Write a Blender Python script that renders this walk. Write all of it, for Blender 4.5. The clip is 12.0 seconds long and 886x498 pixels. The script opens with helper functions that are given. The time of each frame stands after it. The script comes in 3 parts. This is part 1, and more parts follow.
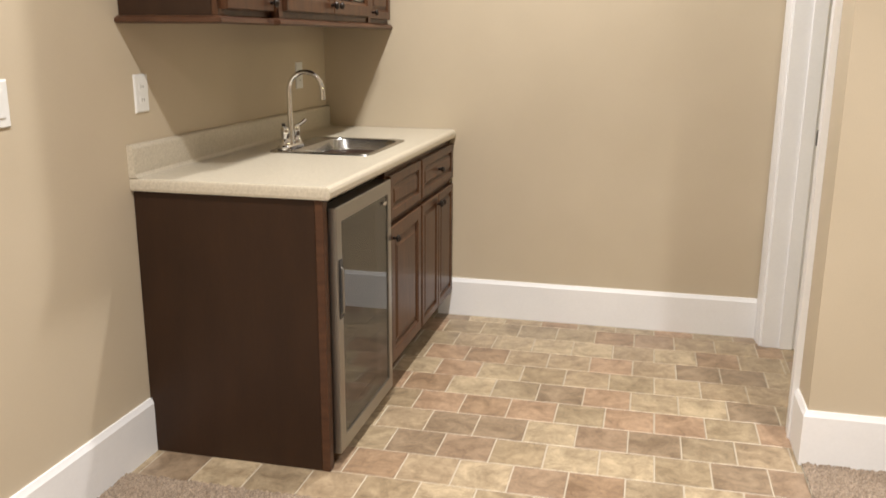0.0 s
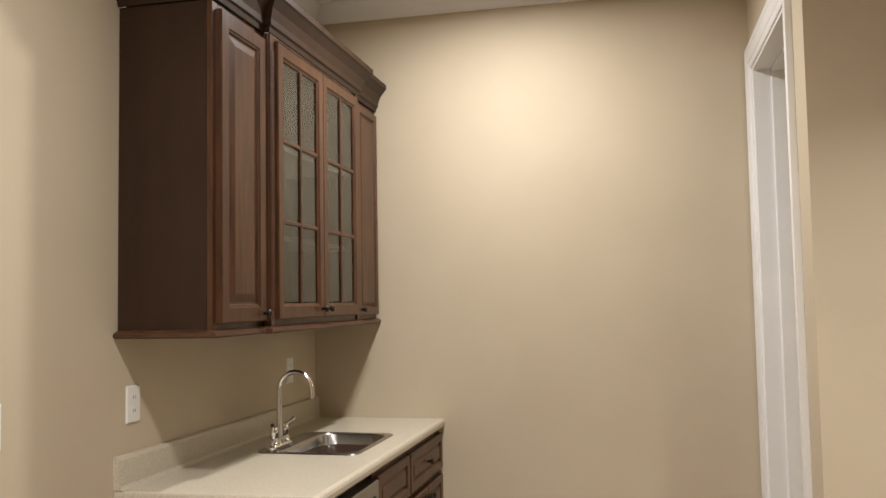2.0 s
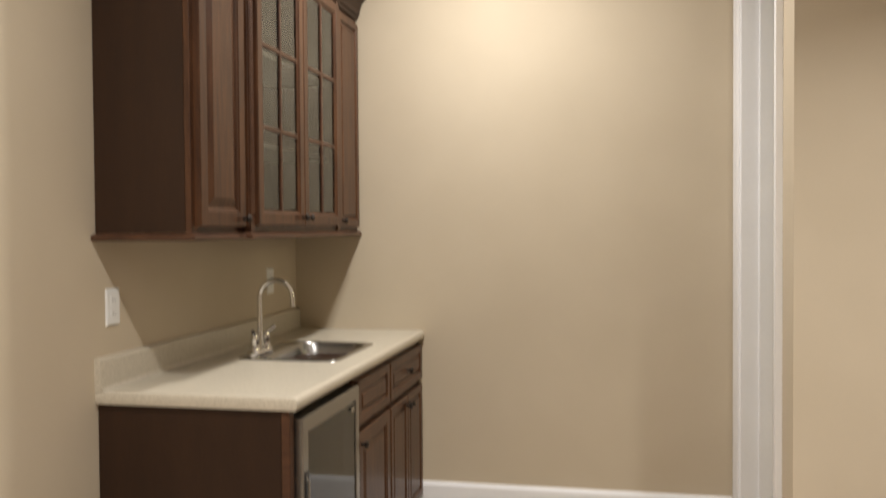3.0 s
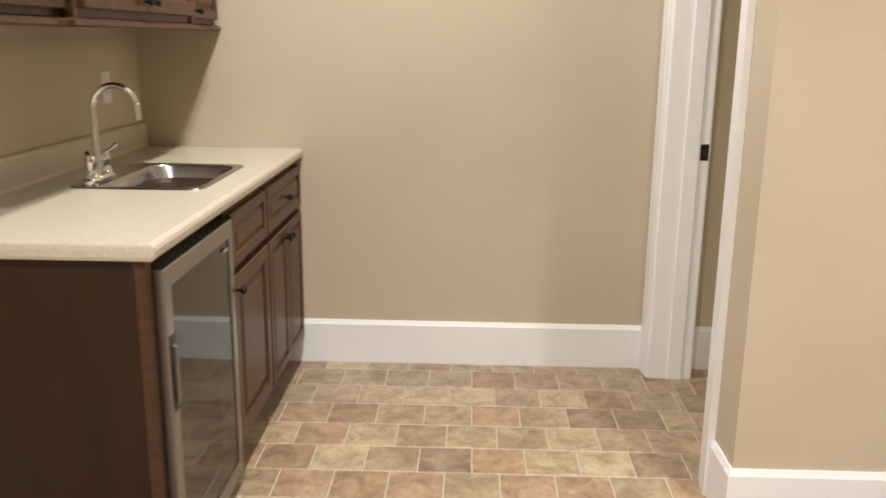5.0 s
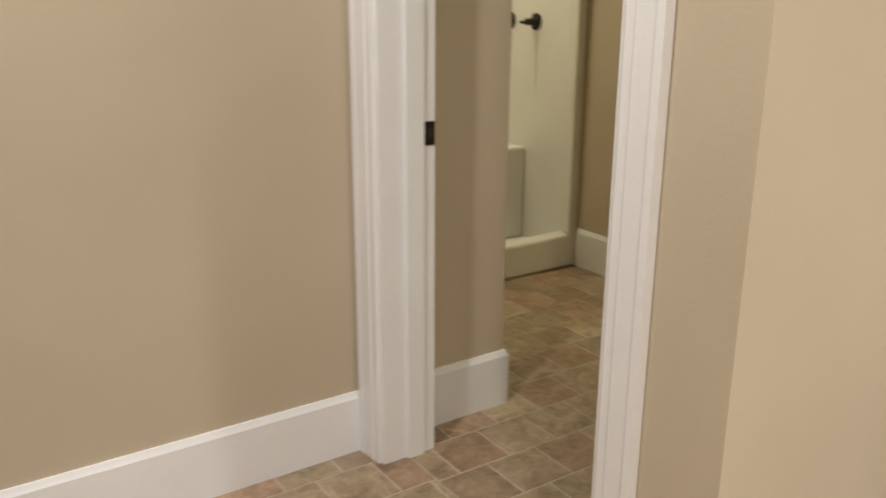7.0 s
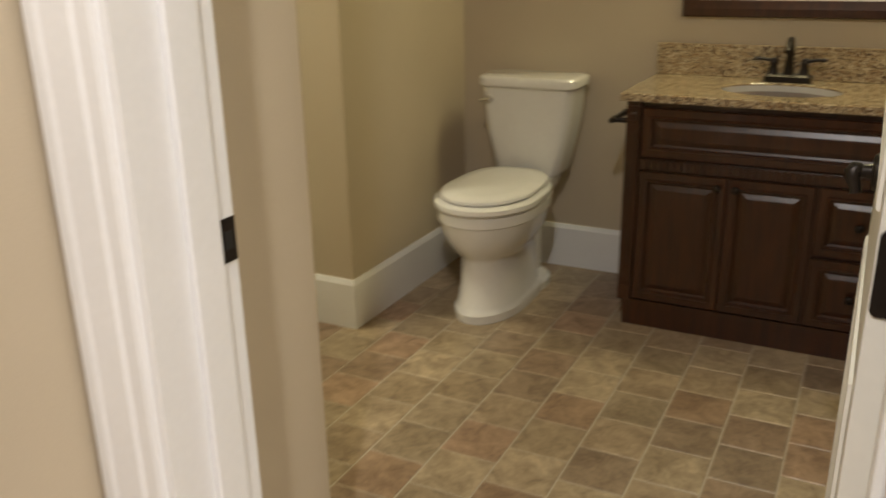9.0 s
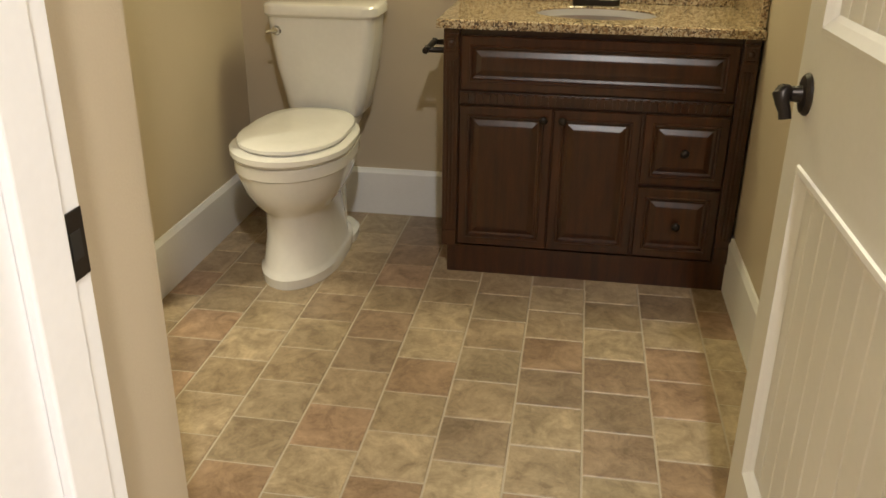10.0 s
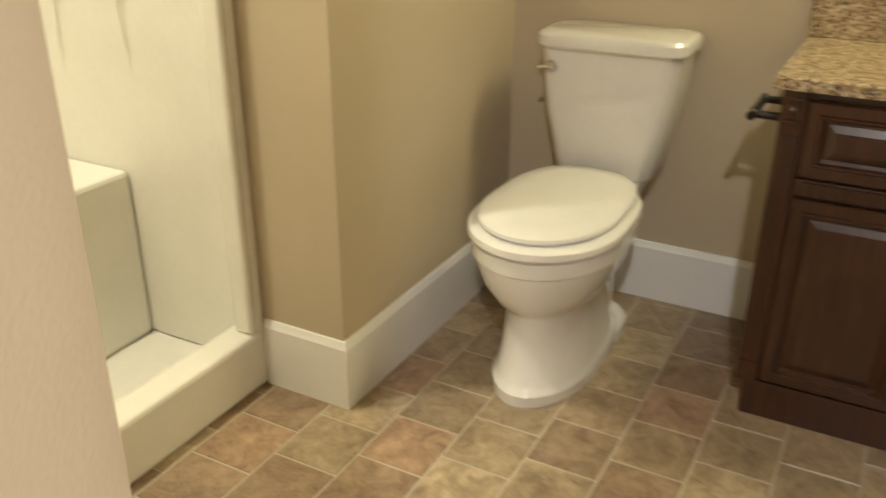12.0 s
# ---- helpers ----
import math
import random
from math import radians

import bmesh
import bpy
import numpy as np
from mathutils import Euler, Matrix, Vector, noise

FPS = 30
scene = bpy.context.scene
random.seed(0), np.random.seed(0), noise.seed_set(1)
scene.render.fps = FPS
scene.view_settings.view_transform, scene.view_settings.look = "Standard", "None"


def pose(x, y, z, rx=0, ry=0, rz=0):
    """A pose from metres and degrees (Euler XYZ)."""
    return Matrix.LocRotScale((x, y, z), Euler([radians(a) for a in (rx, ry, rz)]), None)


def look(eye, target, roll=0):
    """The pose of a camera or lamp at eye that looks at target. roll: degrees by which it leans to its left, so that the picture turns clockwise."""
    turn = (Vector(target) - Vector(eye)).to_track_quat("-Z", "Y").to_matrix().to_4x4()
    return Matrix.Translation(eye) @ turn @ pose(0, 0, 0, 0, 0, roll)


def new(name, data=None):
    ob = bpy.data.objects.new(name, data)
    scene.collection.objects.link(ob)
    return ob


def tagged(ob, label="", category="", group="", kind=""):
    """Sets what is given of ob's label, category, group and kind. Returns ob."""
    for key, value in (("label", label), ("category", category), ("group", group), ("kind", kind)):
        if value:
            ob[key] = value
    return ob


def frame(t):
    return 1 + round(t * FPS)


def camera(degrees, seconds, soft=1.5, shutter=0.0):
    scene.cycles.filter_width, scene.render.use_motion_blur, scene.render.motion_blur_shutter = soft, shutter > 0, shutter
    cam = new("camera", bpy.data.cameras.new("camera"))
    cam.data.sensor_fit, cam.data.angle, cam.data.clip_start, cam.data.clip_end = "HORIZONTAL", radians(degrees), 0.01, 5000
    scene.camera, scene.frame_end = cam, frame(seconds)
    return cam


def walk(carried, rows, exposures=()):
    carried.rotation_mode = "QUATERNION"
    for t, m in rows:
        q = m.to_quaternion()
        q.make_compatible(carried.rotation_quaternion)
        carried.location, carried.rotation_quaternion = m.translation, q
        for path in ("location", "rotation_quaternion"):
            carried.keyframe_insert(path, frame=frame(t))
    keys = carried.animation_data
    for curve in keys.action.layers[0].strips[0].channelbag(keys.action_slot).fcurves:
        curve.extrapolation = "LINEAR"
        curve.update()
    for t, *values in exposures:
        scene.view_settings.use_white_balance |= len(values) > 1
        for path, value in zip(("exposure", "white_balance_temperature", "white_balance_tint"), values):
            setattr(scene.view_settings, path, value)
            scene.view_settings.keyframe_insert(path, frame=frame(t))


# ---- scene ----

# ---- camera and walk ----
cam = camera(54.9, 12.0, soft=1.6, shutter=0.5)
PATH = [
    (0, (1.535, -2.337, 1.358), (1.086, -0.449, 0.876), 0.3),
    (0.5, (1.544, -2.352, 1.373), (1.112, -0.433, 1.011), 0.1),
    (1, (1.553, -2.36, 1.431), (1.119, -0.411, 1.314), -0.6),
    (1.5, (1.564, -2.367, 1.474), (1.129, -0.415, 1.517), -1.0),
    (2, (1.565, -2.38, 1.49), (1.125, -0.433, 1.614), -1.0),
    (2.5, (1.561, -2.369, 1.477), (1.133, -0.419, 1.601), -0.9),
    (3, (1.563, -2.37, 1.426), (1.163, -0.411, 1.377), -0.4),
    (3.5, (1.538, -2.366, 1.376), (1.176, -0.413, 1.135), -0.0),
    (5.5, (1.2, -1.426, 1.376), (1.353, 0.506, 0.885), 0.9),
    (6, (1.053, -0.998, 1.345), (1.478, 0.897, 0.869), 0.7),
    (6.5, (0.991, -0.668, 1.336), (1.721, 1.129, 0.845), -0.9),
    (7, (1.018, -0.343, 1.324), (2.086, 1.242, 0.736), 0.3),
    (9, (1.39, 0.777, 1.323), (3.07, 1.639, 0.664), -1.0),
    (9.5, (1.54, 1.023, 1.283), (3.36, 1.483, 0.593), 0.3),
    (10, (1.617, 1.126, 1.251), (3.431, 1.405, 0.456), 0.7),
    (10.5, (1.7, 1.147, 1.266), (3.516, 1.443, 0.482), -0.5),
    (11, (1.925, 1.169, 1.288), (3.723, 1.573, 0.51), 0.4),
    (11.5, (2.126, 1.227, 1.267), (3.854, 1.84, 0.467), 0.9),
    (12, (2.352, 1.324, 1.274), (3.951, 2.191, 0.442), 0.2),
]
walk(cam, [(t, look(eye, target, roll)) for t, eye, target, roll in PATH],
     exposures=[(0, 0.0), (0.6, -0.1), (1.5, -0.45), (2.5, -0.42), (3.5, -0.42), (5.3, -0.03), (6, 0.0), (6.5, 0.03), (7, -0.36), (9, 0.05), (9.5, 0.32), (10, 0.58), (10.5, 0.72), (11, 0.97), (11.5, 1.12), (12, 0.75)])

# ---- world and lights ----
world = bpy.data.worlds.new("world")
scene.world = world
world.use_nodes = True
world.node_tree.nodes["Background"].inputs[0].default_value = (0.5, 0.5, 0.5, 1)
world.node_tree.nodes["Background"].inputs[1].default_value = 0.02


def downlight(x, y, z, watts, colour, size=0.11, spread=130):
    d = bpy.data.lights.new("downlight", "AREA")
    d.shape, d.size, d.energy, d.color, d.spread = "DISK", size, watts, colour, radians(spread)
    ob = new("downlight", d)
    ob.matrix_world = pose(x, y, z)
    return ob


WHITE = (1.0, 0.97, 0.94)
WARM = (1.0, 0.905, 0.52)
downlight(1.0, 0.86, 2.99, 44, WHITE, spread=170)
downlight(1.0, -1.28, 2.99, 50, WHITE, spread=160)
# Added fill behind the starting viewpoint, brightening the near west wall; no known fixture.
downlight(1.0, -3.6, 2.99, 66, WHITE, spread=160)
downlight(2.6, -1.0, 2.99, 42, WHITE, spread=115)
downlight(3.2, 3.05, 2.90, 18, (1.0, 0.93, 0.68), spread=160)
bar = bpy.data.lights.new("vanity_light", "AREA")
bar.shape, bar.size, bar.size_y, bar.energy, bar.color = "RECTANGLE", 0.75, 0.30, 12, WARM
new("vanity_light", bar).matrix_world = look((4.66, 1.08, 2.15), (3.6, 1.35, 0.9)) @ pose(0, 0, 0)


# ---- materials ----
def material(name, colour, rough=0.5, metal=0.0, dark=None, scale=6.0, grain=60.0, bump=0.1, stretch=(1, 1, 1), vary=0.0, depth=0.002, coat=0.0):
    m = bpy.data.materials.new(name)
    m.use_nodes = True
    nt = m.node_tree
    b = nt.nodes["Principled BSDF"]
    b.inputs["Roughness"].default_value, b.inputs["Metallic"].default_value = rough, metal
    b.inputs["Coat Weight"].default_value = coat
    tc = nt.nodes.new("ShaderNodeTexCoord")
    mp = nt.nodes.new("ShaderNodeMapping")
    mp.inputs["Scale"].default_value = stretch
    geo = nt.nodes.new("ShaderNodeNewGeometry")
    info = nt.nodes.new("ShaderNodeObjectInfo")
    shift = nt.nodes.new("ShaderNodeVectorMath")
    shift.operation = "MULTIPLY_ADD"
    nt.links.new(info.outputs["Random"], shift.inputs[0])
    shift.inputs[1].default_value = (7.1, 3.3, 5.7) if vary else (0, 0, 0)
    nt.links.new(geo.outputs["Position"], shift.inputs[2])
    nt.links.new(shift.outputs[0], mp.inputs[0])
    n1, n2 = nt.nodes.new("ShaderNodeTexNoise"), nt.nodes.new("ShaderNodeTexNoise")
    n1.inputs["Scale"].default_value, n1.inputs["Detail"].default_value = scale, 6
    n2.inputs["Scale"].default_value, n2.inputs["Detail"].default_value = grain, 3
    nt.links.new(mp.outputs[0], n1.inputs[0]), nt.links.new(mp.outputs[0], n2.inputs[0])
    add = nt.nodes.new("ShaderNodeMath")
    add.operation = "MULTIPLY_ADD"
    nt.links.new(n2.outputs[0], add.inputs[0])
    add.inputs[1].default_value = 0.4
    nt.links.new(n1.outputs[0], add.inputs[2])
    ramp = nt.nodes.new("ShaderNodeValToRGB")
    dark = dark or tuple(c * 0.92 for c in colour)
    ramp.color_ramp.elements[0].color, ramp.color_ramp.elements[1].color = (*dark, 1), (*colour, 1)
    ramp.color_ramp.elements[0].position, ramp.color_ramp.elements[1].position = 0.45, 0.95
    nt.links.new(add.outputs[0], ramp.inputs[0])
    nt.links.new(ramp.outputs[0], b.inputs["Base Color"])
    bp = nt.nodes.new("ShaderNodeBump")
    bp.inputs["Strength"].default_value, bp.inputs["Distance"].default_value = bump, depth
    nt.links.new(n2.outputs[0], bp.inputs["Height"]), nt.links.new(bp.outputs[0], b.inputs["Normal"])
    return m


PAINT = material("beige_paint", (0.565, 0.48, 0.355), 0.75, scale=2.5, grain=260, bump=0.2, dark=(0.52, 0.438, 0.318))
TRIM = material("white_paint", (0.88, 0.875, 0.875), 0.36, scale=3, grain=90, bump=0.04)
CEIL = material("ceiling_paint", (0.78, 0.77, 0.74), 0.85, grain=250, bump=0.2)
WOOD = material("stained_wood", (0.105, 0.044, 0.019), 0.38, dark=(0.036, 0.015, 0.008), scale=5, grain=50, stretch=(9, 9, 0.9), bump=0.06, coat=0.08)
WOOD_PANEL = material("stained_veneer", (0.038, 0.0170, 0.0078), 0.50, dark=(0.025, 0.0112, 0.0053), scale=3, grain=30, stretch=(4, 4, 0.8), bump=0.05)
WOOD_TRIM = material("stained_rail", (0.100, 0.045, 0.023), 0.38, dark=(0.050, 0.022, 0.012), scale=5, grain=50, stretch=(2, 1, 8), bump=0.06)
CHERRY = material("dark_cherry_wood", (0.066, 0.0215, 0.0075), 0.28, dark=(0.022, 0.0080, 0.0035), scale=5, grain=45, stretch=(9, 9, 0.9), bump=0.06, coat=0.22)
LAMINATE = material("speckled_laminate", (0.63, 0.57, 0.46), 0.30, dark=(0.46, 0.41, 0.32), scale=160, grain=420, bump=0.02)
STEEL = material("brushed_steel", (0.42, 0.41, 0.39), 0.24, 1.0, scale=20, grain=300, stretch=(1, 20, 1), bump=0.05, depth=0.0005)
CHROME = material("chrome", (0.80, 0.80, 0.80), 0.06, 1.0, bump=0.0)
BRONZE = material("oil_rubbed_bronze", (0.035, 0.028, 0.024), 0.38, 0.7, scale=40, bump=0.05)
BLACK = material("black_plastic", (0.018, 0.018, 0.018), 0.4, bump=0.02)
PORCELAIN = material("white_porcelain", (0.82, 0.80, 0.76), 0.09, bump=0.0, coat=0.5)
SEATMAT = material("seat_plastic", (0.84, 0.82, 0.78), 0.22, bump=0.0)
ACRYLIC = material("shower_acrylic", (0.86, 0.84, 0.78), 0.22, scale=4, bump=0.02)
PLASTIC = material("white_plastic", (0.82, 0.82, 0.80), 0.35, bump=0.0)
DOORPAINT = material("door_paint", (0.80, 0.78, 0.72), 0.40, scale=4, grain=70, bump=0.05)
GROUT = material("grout", (0.52, 0.45, 0.35), 0.85, scale=20, grain=300, bump=0.3)
MIRROR = material("mirror_silver", (0.9, 0.9, 0.9), 0.02, 1.0, bump=0.0)


def tile_material():
    m = material("slate_tile", (0.40, 0.30, 0.21), 0.36, scale=11, grain=45, bump=0.5, vary=1.0, depth=0.002)
    nt = m.node_tree
    b = nt.nodes["Principled BSDF"]
    base = b.inputs["Base Color"].links[0].from_node
    base.color_ramp.elements[0].color = (0.62, 0.56, 0.50, 1)
    base.color_ramp.elements[1].color = (1.46, 1.43, 1.36, 1)
    base.color_ramp.elements[0].position, base.color_ramp.elements[1].position = 0.50, 0.92
    for node in nt.nodes:
        if node.type == "TEX_NOISE":
            node.inputs["Roughness"].default_value, node.inputs["Distortion"].default_value = 0.68, 0.9
    info = nt.nodes.new("ShaderNodeObjectInfo")
    pick = nt.nodes.new("ShaderNodeValToRGB")
    pick.color_ramp.interpolation = "CONSTANT"
    tones = [(0.34, 0.265, 0.182), (0.28, 0.203, 0.142), (0.312, 0.244, 0.163), (0.385, 0.31, 0.215), (0.292, 0.203, 0.135), (0.322, 0.257, 0.174), (0.40, 0.325, 0.225), (0.265, 0.20, 0.14), (0.304, 0.243, 0.168), (0.345, 0.24, 0.165)]
    while len(pick.color_ramp.elements) < len(tones):
        pick.color_ramp.elements.new(0.5)
    for i, c in enumerate(tones):
        pick.color_ramp.elements[i].position = i / len(tones)
        pick.color_ramp.elements[i].color = (*c, 1)
    nt.links.new(info.outputs["Random"], pick.inputs[0])
    mul = nt.nodes.new("ShaderNodeMix")
    mul.data_type, mul.blend_type = "RGBA", "MULTIPLY"
    mul.inputs["Factor"].default_value = 1.0
    nt.links.new(pick.outputs[0], mul.inputs[6])
    nt.links.new(base.outputs[0], mul.inputs[7])
    nt.links.new(mul.outputs[2], b.inputs["Base Color"])
    return m


TILE = tile_material()


def speckle(name, tones, scale, rough):
    m = material(name, (0.5, 0.4, 0.3), rough, bump=0.0, coat=0.3)
    nt = m.node_tree
    b = nt.nodes["Principled BSDF"]
    geo = nt.nodes.new("ShaderNodeNewGeometry")
    warp = nt.nodes.new("ShaderNodeTexNoise")
    warp.inputs["Scale"].default_value, warp.inputs["Detail"].default_value = scale * 0.35, 5
    mix = nt.nodes.new("ShaderNodeVectorMath")
    mix.operation = "MULTIPLY_ADD"
    nt.links.new(geo.outputs["Position"], warp.inputs[0])
    nt.links.new(warp.outputs["Color"], mix.inputs[0])
    mix.inputs[1].default_value = (0.02, 0.02, 0.02)
    nt.links.new(geo.outputs["Position"], mix.inputs[2])
    v = nt.nodes.new("ShaderNodeTexVoronoi")
    v.inputs["Scale"].default_value = scale
    nt.links.new(mix.outputs[0], v.inputs["Vector"])
    sep = nt.nodes.new("ShaderNodeSeparateColor")
    nt.links.new(v.outputs["Color"], sep.inputs[0])
    pick = nt.nodes.new("ShaderNodeValToRGB")
    pick.color_ramp.interpolation = "CONSTANT"
    while len(pick.color_ramp.elements) < len(tones):
        pick.color_ramp.elements.new(0.5)
    for i, c in enumerate(tones):
        pick.color_ramp.elements[i].position = i / len(tones)
        pick.color_ramp.elements[i].color = (*c, 1)
    nt.links.new(sep.outputs[0], pick.inputs[0])
    nt.links.new(pick.outputs[0], b.inputs["Base Color"])
    return m


GRANITE = speckle("granite", [(0.50, 0.40, 0.25), (0.10, 0.07, 0.05), (0.56, 0.45, 0.29), (0.30, 0.19, 0.10), (0.62, 0.52, 0.36), (0.42, 0.30, 0.17), (0.20, 0.14, 0.085)], 190, 0.14)
CARPETMAT = speckle("carpet_pile", [(0.30, 0.23, 0.17), (0.22, 0.165, 0.12), (0.36, 0.28, 0.21), (0.26, 0.20, 0.145)], 260, 0.95)


def glass(name, tint, rough=0.0):
    m = bpy.data.materials.new(name)
    m.use_nodes = True
    b = m.node_tree.nodes["Principled BSDF"]
    b.inputs["Base Color"].default_value = (*tint, 1)
    b.inputs["Roughness"].default_value = rough
    b.inputs["Transmission Weight"].default_value = 1.0
    b.inputs["IOR"].default_value = 1.45
    return m


FROSTED = glass("seeded_glass", (0.40, 0.44, 0.43), 0.06)
TINTED = glass("tinted_glass", (0.22, 0.23, 0.22), 0.0)


for wood in (WOOD, WOOD_PANEL, WOOD_TRIM):
    wood.node_tree.nodes["Principled BSDF"].inputs["Specular IOR Level"].default_value = 0.3


# ---- mesh helpers ----
def part(name, bm, mat, parent=None, label="", smooth=False):
    bmesh.ops.recalc_face_normals(bm, faces=bm.faces)
    me = bpy.data.meshes.new(name)
    bm.to_mesh(me)
    bm.free()
    me.materials.append(mat)
    if smooth:
        me.shade_smooth()
        me.set_sharp_from_angle(angle=radians(38))
    ob = new(name, me)
    ob.parent = parent
    return tagged(ob, label)


def thing(name, label, category, group="", kind="", at=(0, 0, 0)):
    ob = new(name)
    ob.location = at
    return tagged(ob, label, category, group, kind)


def structure(name, bm, mat, label, category):
    return tagged(part(name, bm, mat), label, category, kind="structure")


def box(bm, lo, hi, bevel=0.0, seg=2):
    r = bmesh.ops.create_cube(bm, size=1)
    for v in r["verts"]:
        v.co = Vector([l + (c + 0.5) * (h - l) for c, l, h in zip(v.co, lo, hi)])
    if bevel:
        edges = list({e for v in r["verts"] for e in v.link_edges})
        bmesh.ops.bevel(bm, geom=edges, offset=bevel, segments=seg, affect="EDGES", profile=0.5)
    return bm


def boxes(*specs, bevel=0.0):
    bm = bmesh.new()
    for lo, hi in specs:
        box(bm, lo, hi, bevel)
    return bm


def loft(bm, loops, cap_start=True, cap_end=True):
    rows = [[bm.verts.new(p) for p in loop] for loop in loops]
    n = len(rows[0])
    for a, b in zip(rows, rows[1:]):
        for i in range(n):
            bm.faces.new((a[i], a[(i + 1) % n], b[(i + 1) % n], b[i]))
    if cap_start:
        bm.faces.new(rows[0])
    if cap_end:
        bm.faces.new(rows[-1])
    return bm


def tube(bm, path, radius, sides=12):
    """A round bar along a path; radius may be a list."""
    pts = [Vector(p) for p in path]
    radii = radius if isinstance(radius, (list, tuple)) else [radius] * len(pts)
    side = None
    loops = []
    for i, p in enumerate(pts):
        d = (pts[min(i + 1, len(pts) - 1)] - pts[max(i - 1, 0)]).normalized()
        if side is None:
            side = d.orthogonal().normalized()
        side = (side - d * side.dot(d)).normalized()
        up = d.cross(side)
        loops.append([p + radii[i] * (math.cos(a) * side + math.sin(a) * up) for a in [2 * math.pi * k / sides for k in range(sides)]])
    return loft(bm, loops)


def lathe(bm, base, axis, profile, sides=20):
    """profile: (radius, distance along axis)."""
    base, axis = Vector(base), Vector(axis).normalized()
    s = axis.orthogonal().normalized()
    t = axis.cross(s)
    return loft(bm, [[base + axis * d + max(r, 1e-4) * (math.cos(a) * s + math.sin(a) * t) for a in [2 * math.pi * k / sides for k in range(sides)]] for r, d in profile])


def panel(bm, origin, u, n, w, h, rings):
    """A front with nested mouldings: rings of (inset, distance out from the back)."""
    o, u, n, z = Vector(origin), Vector(u), Vector(n), Vector((0, 0, 1))
    loops = []
    for inset, d in rings:
        loops.append([o + n * d + u * a + z * b for a, b in ((inset, inset), (w - inset, inset), (w - inset, h - inset), (inset, h - inset))])
    return loft(bm, loops)


def rounded(cx, cy, hx, hy, z, r, seg=6):
    out = []
    for k, (sx, sy) in enumerate(((1, 1), (-1, 1), (-1, -1), (1, -1))):
        for i in range(seg + 1):
            a = math.pi / 2 * (k + i / seg)
            out.append((cx + sx * (hx - r) + r * math.cos(a), cy + sy * (hy - r) + r * math.sin(a), z))
    return out


def sweep(bm, profile, path):
    """Sweep a closed (out, z) profile along plan points; out is to the right of the way."""
    pts = [Vector(p) for p in path]
    loops = []
    for i, p in enumerate(pts):
        a = (p - pts[i - 1]).normalized() if i else None
        b = (pts[i + 1] - p).normalized() if i + 1 < len(pts) else None
        na = Vector((a.y, -a.x)) if a else None
        nb = Vector((b.y, -b.x)) if b else None
        if a and b:
            m = (na + nb).normalized()
            m = m / m.dot(na)
        else:
            m = na or nb
        loops.append([(p.x + m.x * o, p.y + m.y * o, z) for o, z in profile])
    return loft(bm, loops)


DOOR_RINGS = [(0, 0), (0, 0.017), (0.004, 0.021), (0.048, 0.021), (0.051, 0.017), (0.056, 0.016), (0.060, 0.010), (0.066, 0.010), (0.090, 0.018), (0.093, 0.019)]
SMALL_RINGS = [(0, 0), (0, 0.017), (0.004, 0.021), (0.034, 0.021), (0.037, 0.016), (0.042, 0.011), (0.046, 0.011), (0.058, 0.018), (0.060, 0.019)]
KNOB = [(0.006, 0), (0.0055, 0.010), (0.007, 0.013), (0.0125, 0.017), (0.0138, 0.022), (0.0115, 0.027), (0.006, 0.030), (0.0005, 0.0305)]
LEFT = (0, 1, 0)
OUT = (1, 0, 0)

# ---- structure ----
WEST = -0.020    # wall behind the bar
H = 3.02          # ceiling
FAR = 1.68        # far wall of the bar niche, which runs on into the bathroom
SIDE = 2.098      # wall with the bathroom door
INNER = 2.265     # the same wall's bathroom face
J0, J1 = 0.722, 1.553   # door jambs
HEAD = 2.49
NEAR = 0.430     # face of the return wall towards the carpet
SOUTH = 0.580    # bathroom face of the same wall
NIB = 2.618      # end of the far wall inside the bathroom
CHX, CHY, SHY = 3.835, 2.405, 2.650   # corner of the wall beside the toilet; front of the shower
structure("wall_west", boxes(((-0.15, -5, 0), (WEST, FAR, H))), PAINT, "beige painted wall behind the bar counter", "wall")
structure("wall_north", boxes(((-0.15, FAR, 0), (NIB, FAR + 0.12, H))), PAINT, "plain beige painted wall with white baseboard", "wall")
structure("wall_door", boxes(((SIDE, J1 + 0.02, 0), (INNER, FAR, H)), ((SIDE, J0 - 0.02, HEAD + 0.02), (INNER, J1 + 0.02, H)), ((SIDE, NEAR, 0), (INNER, J0 - 0.02, H))), PAINT, "beige painted wall pierced by the bathroom doorway", "wall")
structure("wall_south_bath", boxes(((INNER, NEAR, 0), (5.0, SOUTH, H))), PAINT, "beige painted wall between bathroom and carpeted room", "wall")
structure("wall_east_bath", boxes(((4.80, SOUTH, 0), (4.95, 2.60, H))), PAINT, "beige painted wall behind toilet and vanity", "wall")
structure("wall_chase", boxes(((CHX, CHY, 0), (4.80, CHY + 0.1, H)), ((CHX, CHY + 0.1, 0), (CHX + 0.1, 3.75, H))), PAINT, "beige painted wall between shower and toilet", "wall")
structure("wall_shower_back", boxes(((NIB - 0.12, 3.63, 0), (CHX, 3.75, H)), ((NIB - 0.12, FAR + 0.12, 0), (NIB, 3.63, H)), ((NIB, SHY + 0.01, 2.25), (CHX, SHY + 0.11, H))), PAINT, "beige painted wall round the shower alcove", "wall")
structure("wall_room_south", boxes(((-0.15, -5.15, 0), (5.15, -5, H))), PAINT, "plain beige painted wall of the carpeted room", "wall")
structure("wall_room_east", boxes(((5.0, -5, 0), (5.15, NEAR, H))), PAINT, "plain beige painted wall closing the carpeted room", "wall")
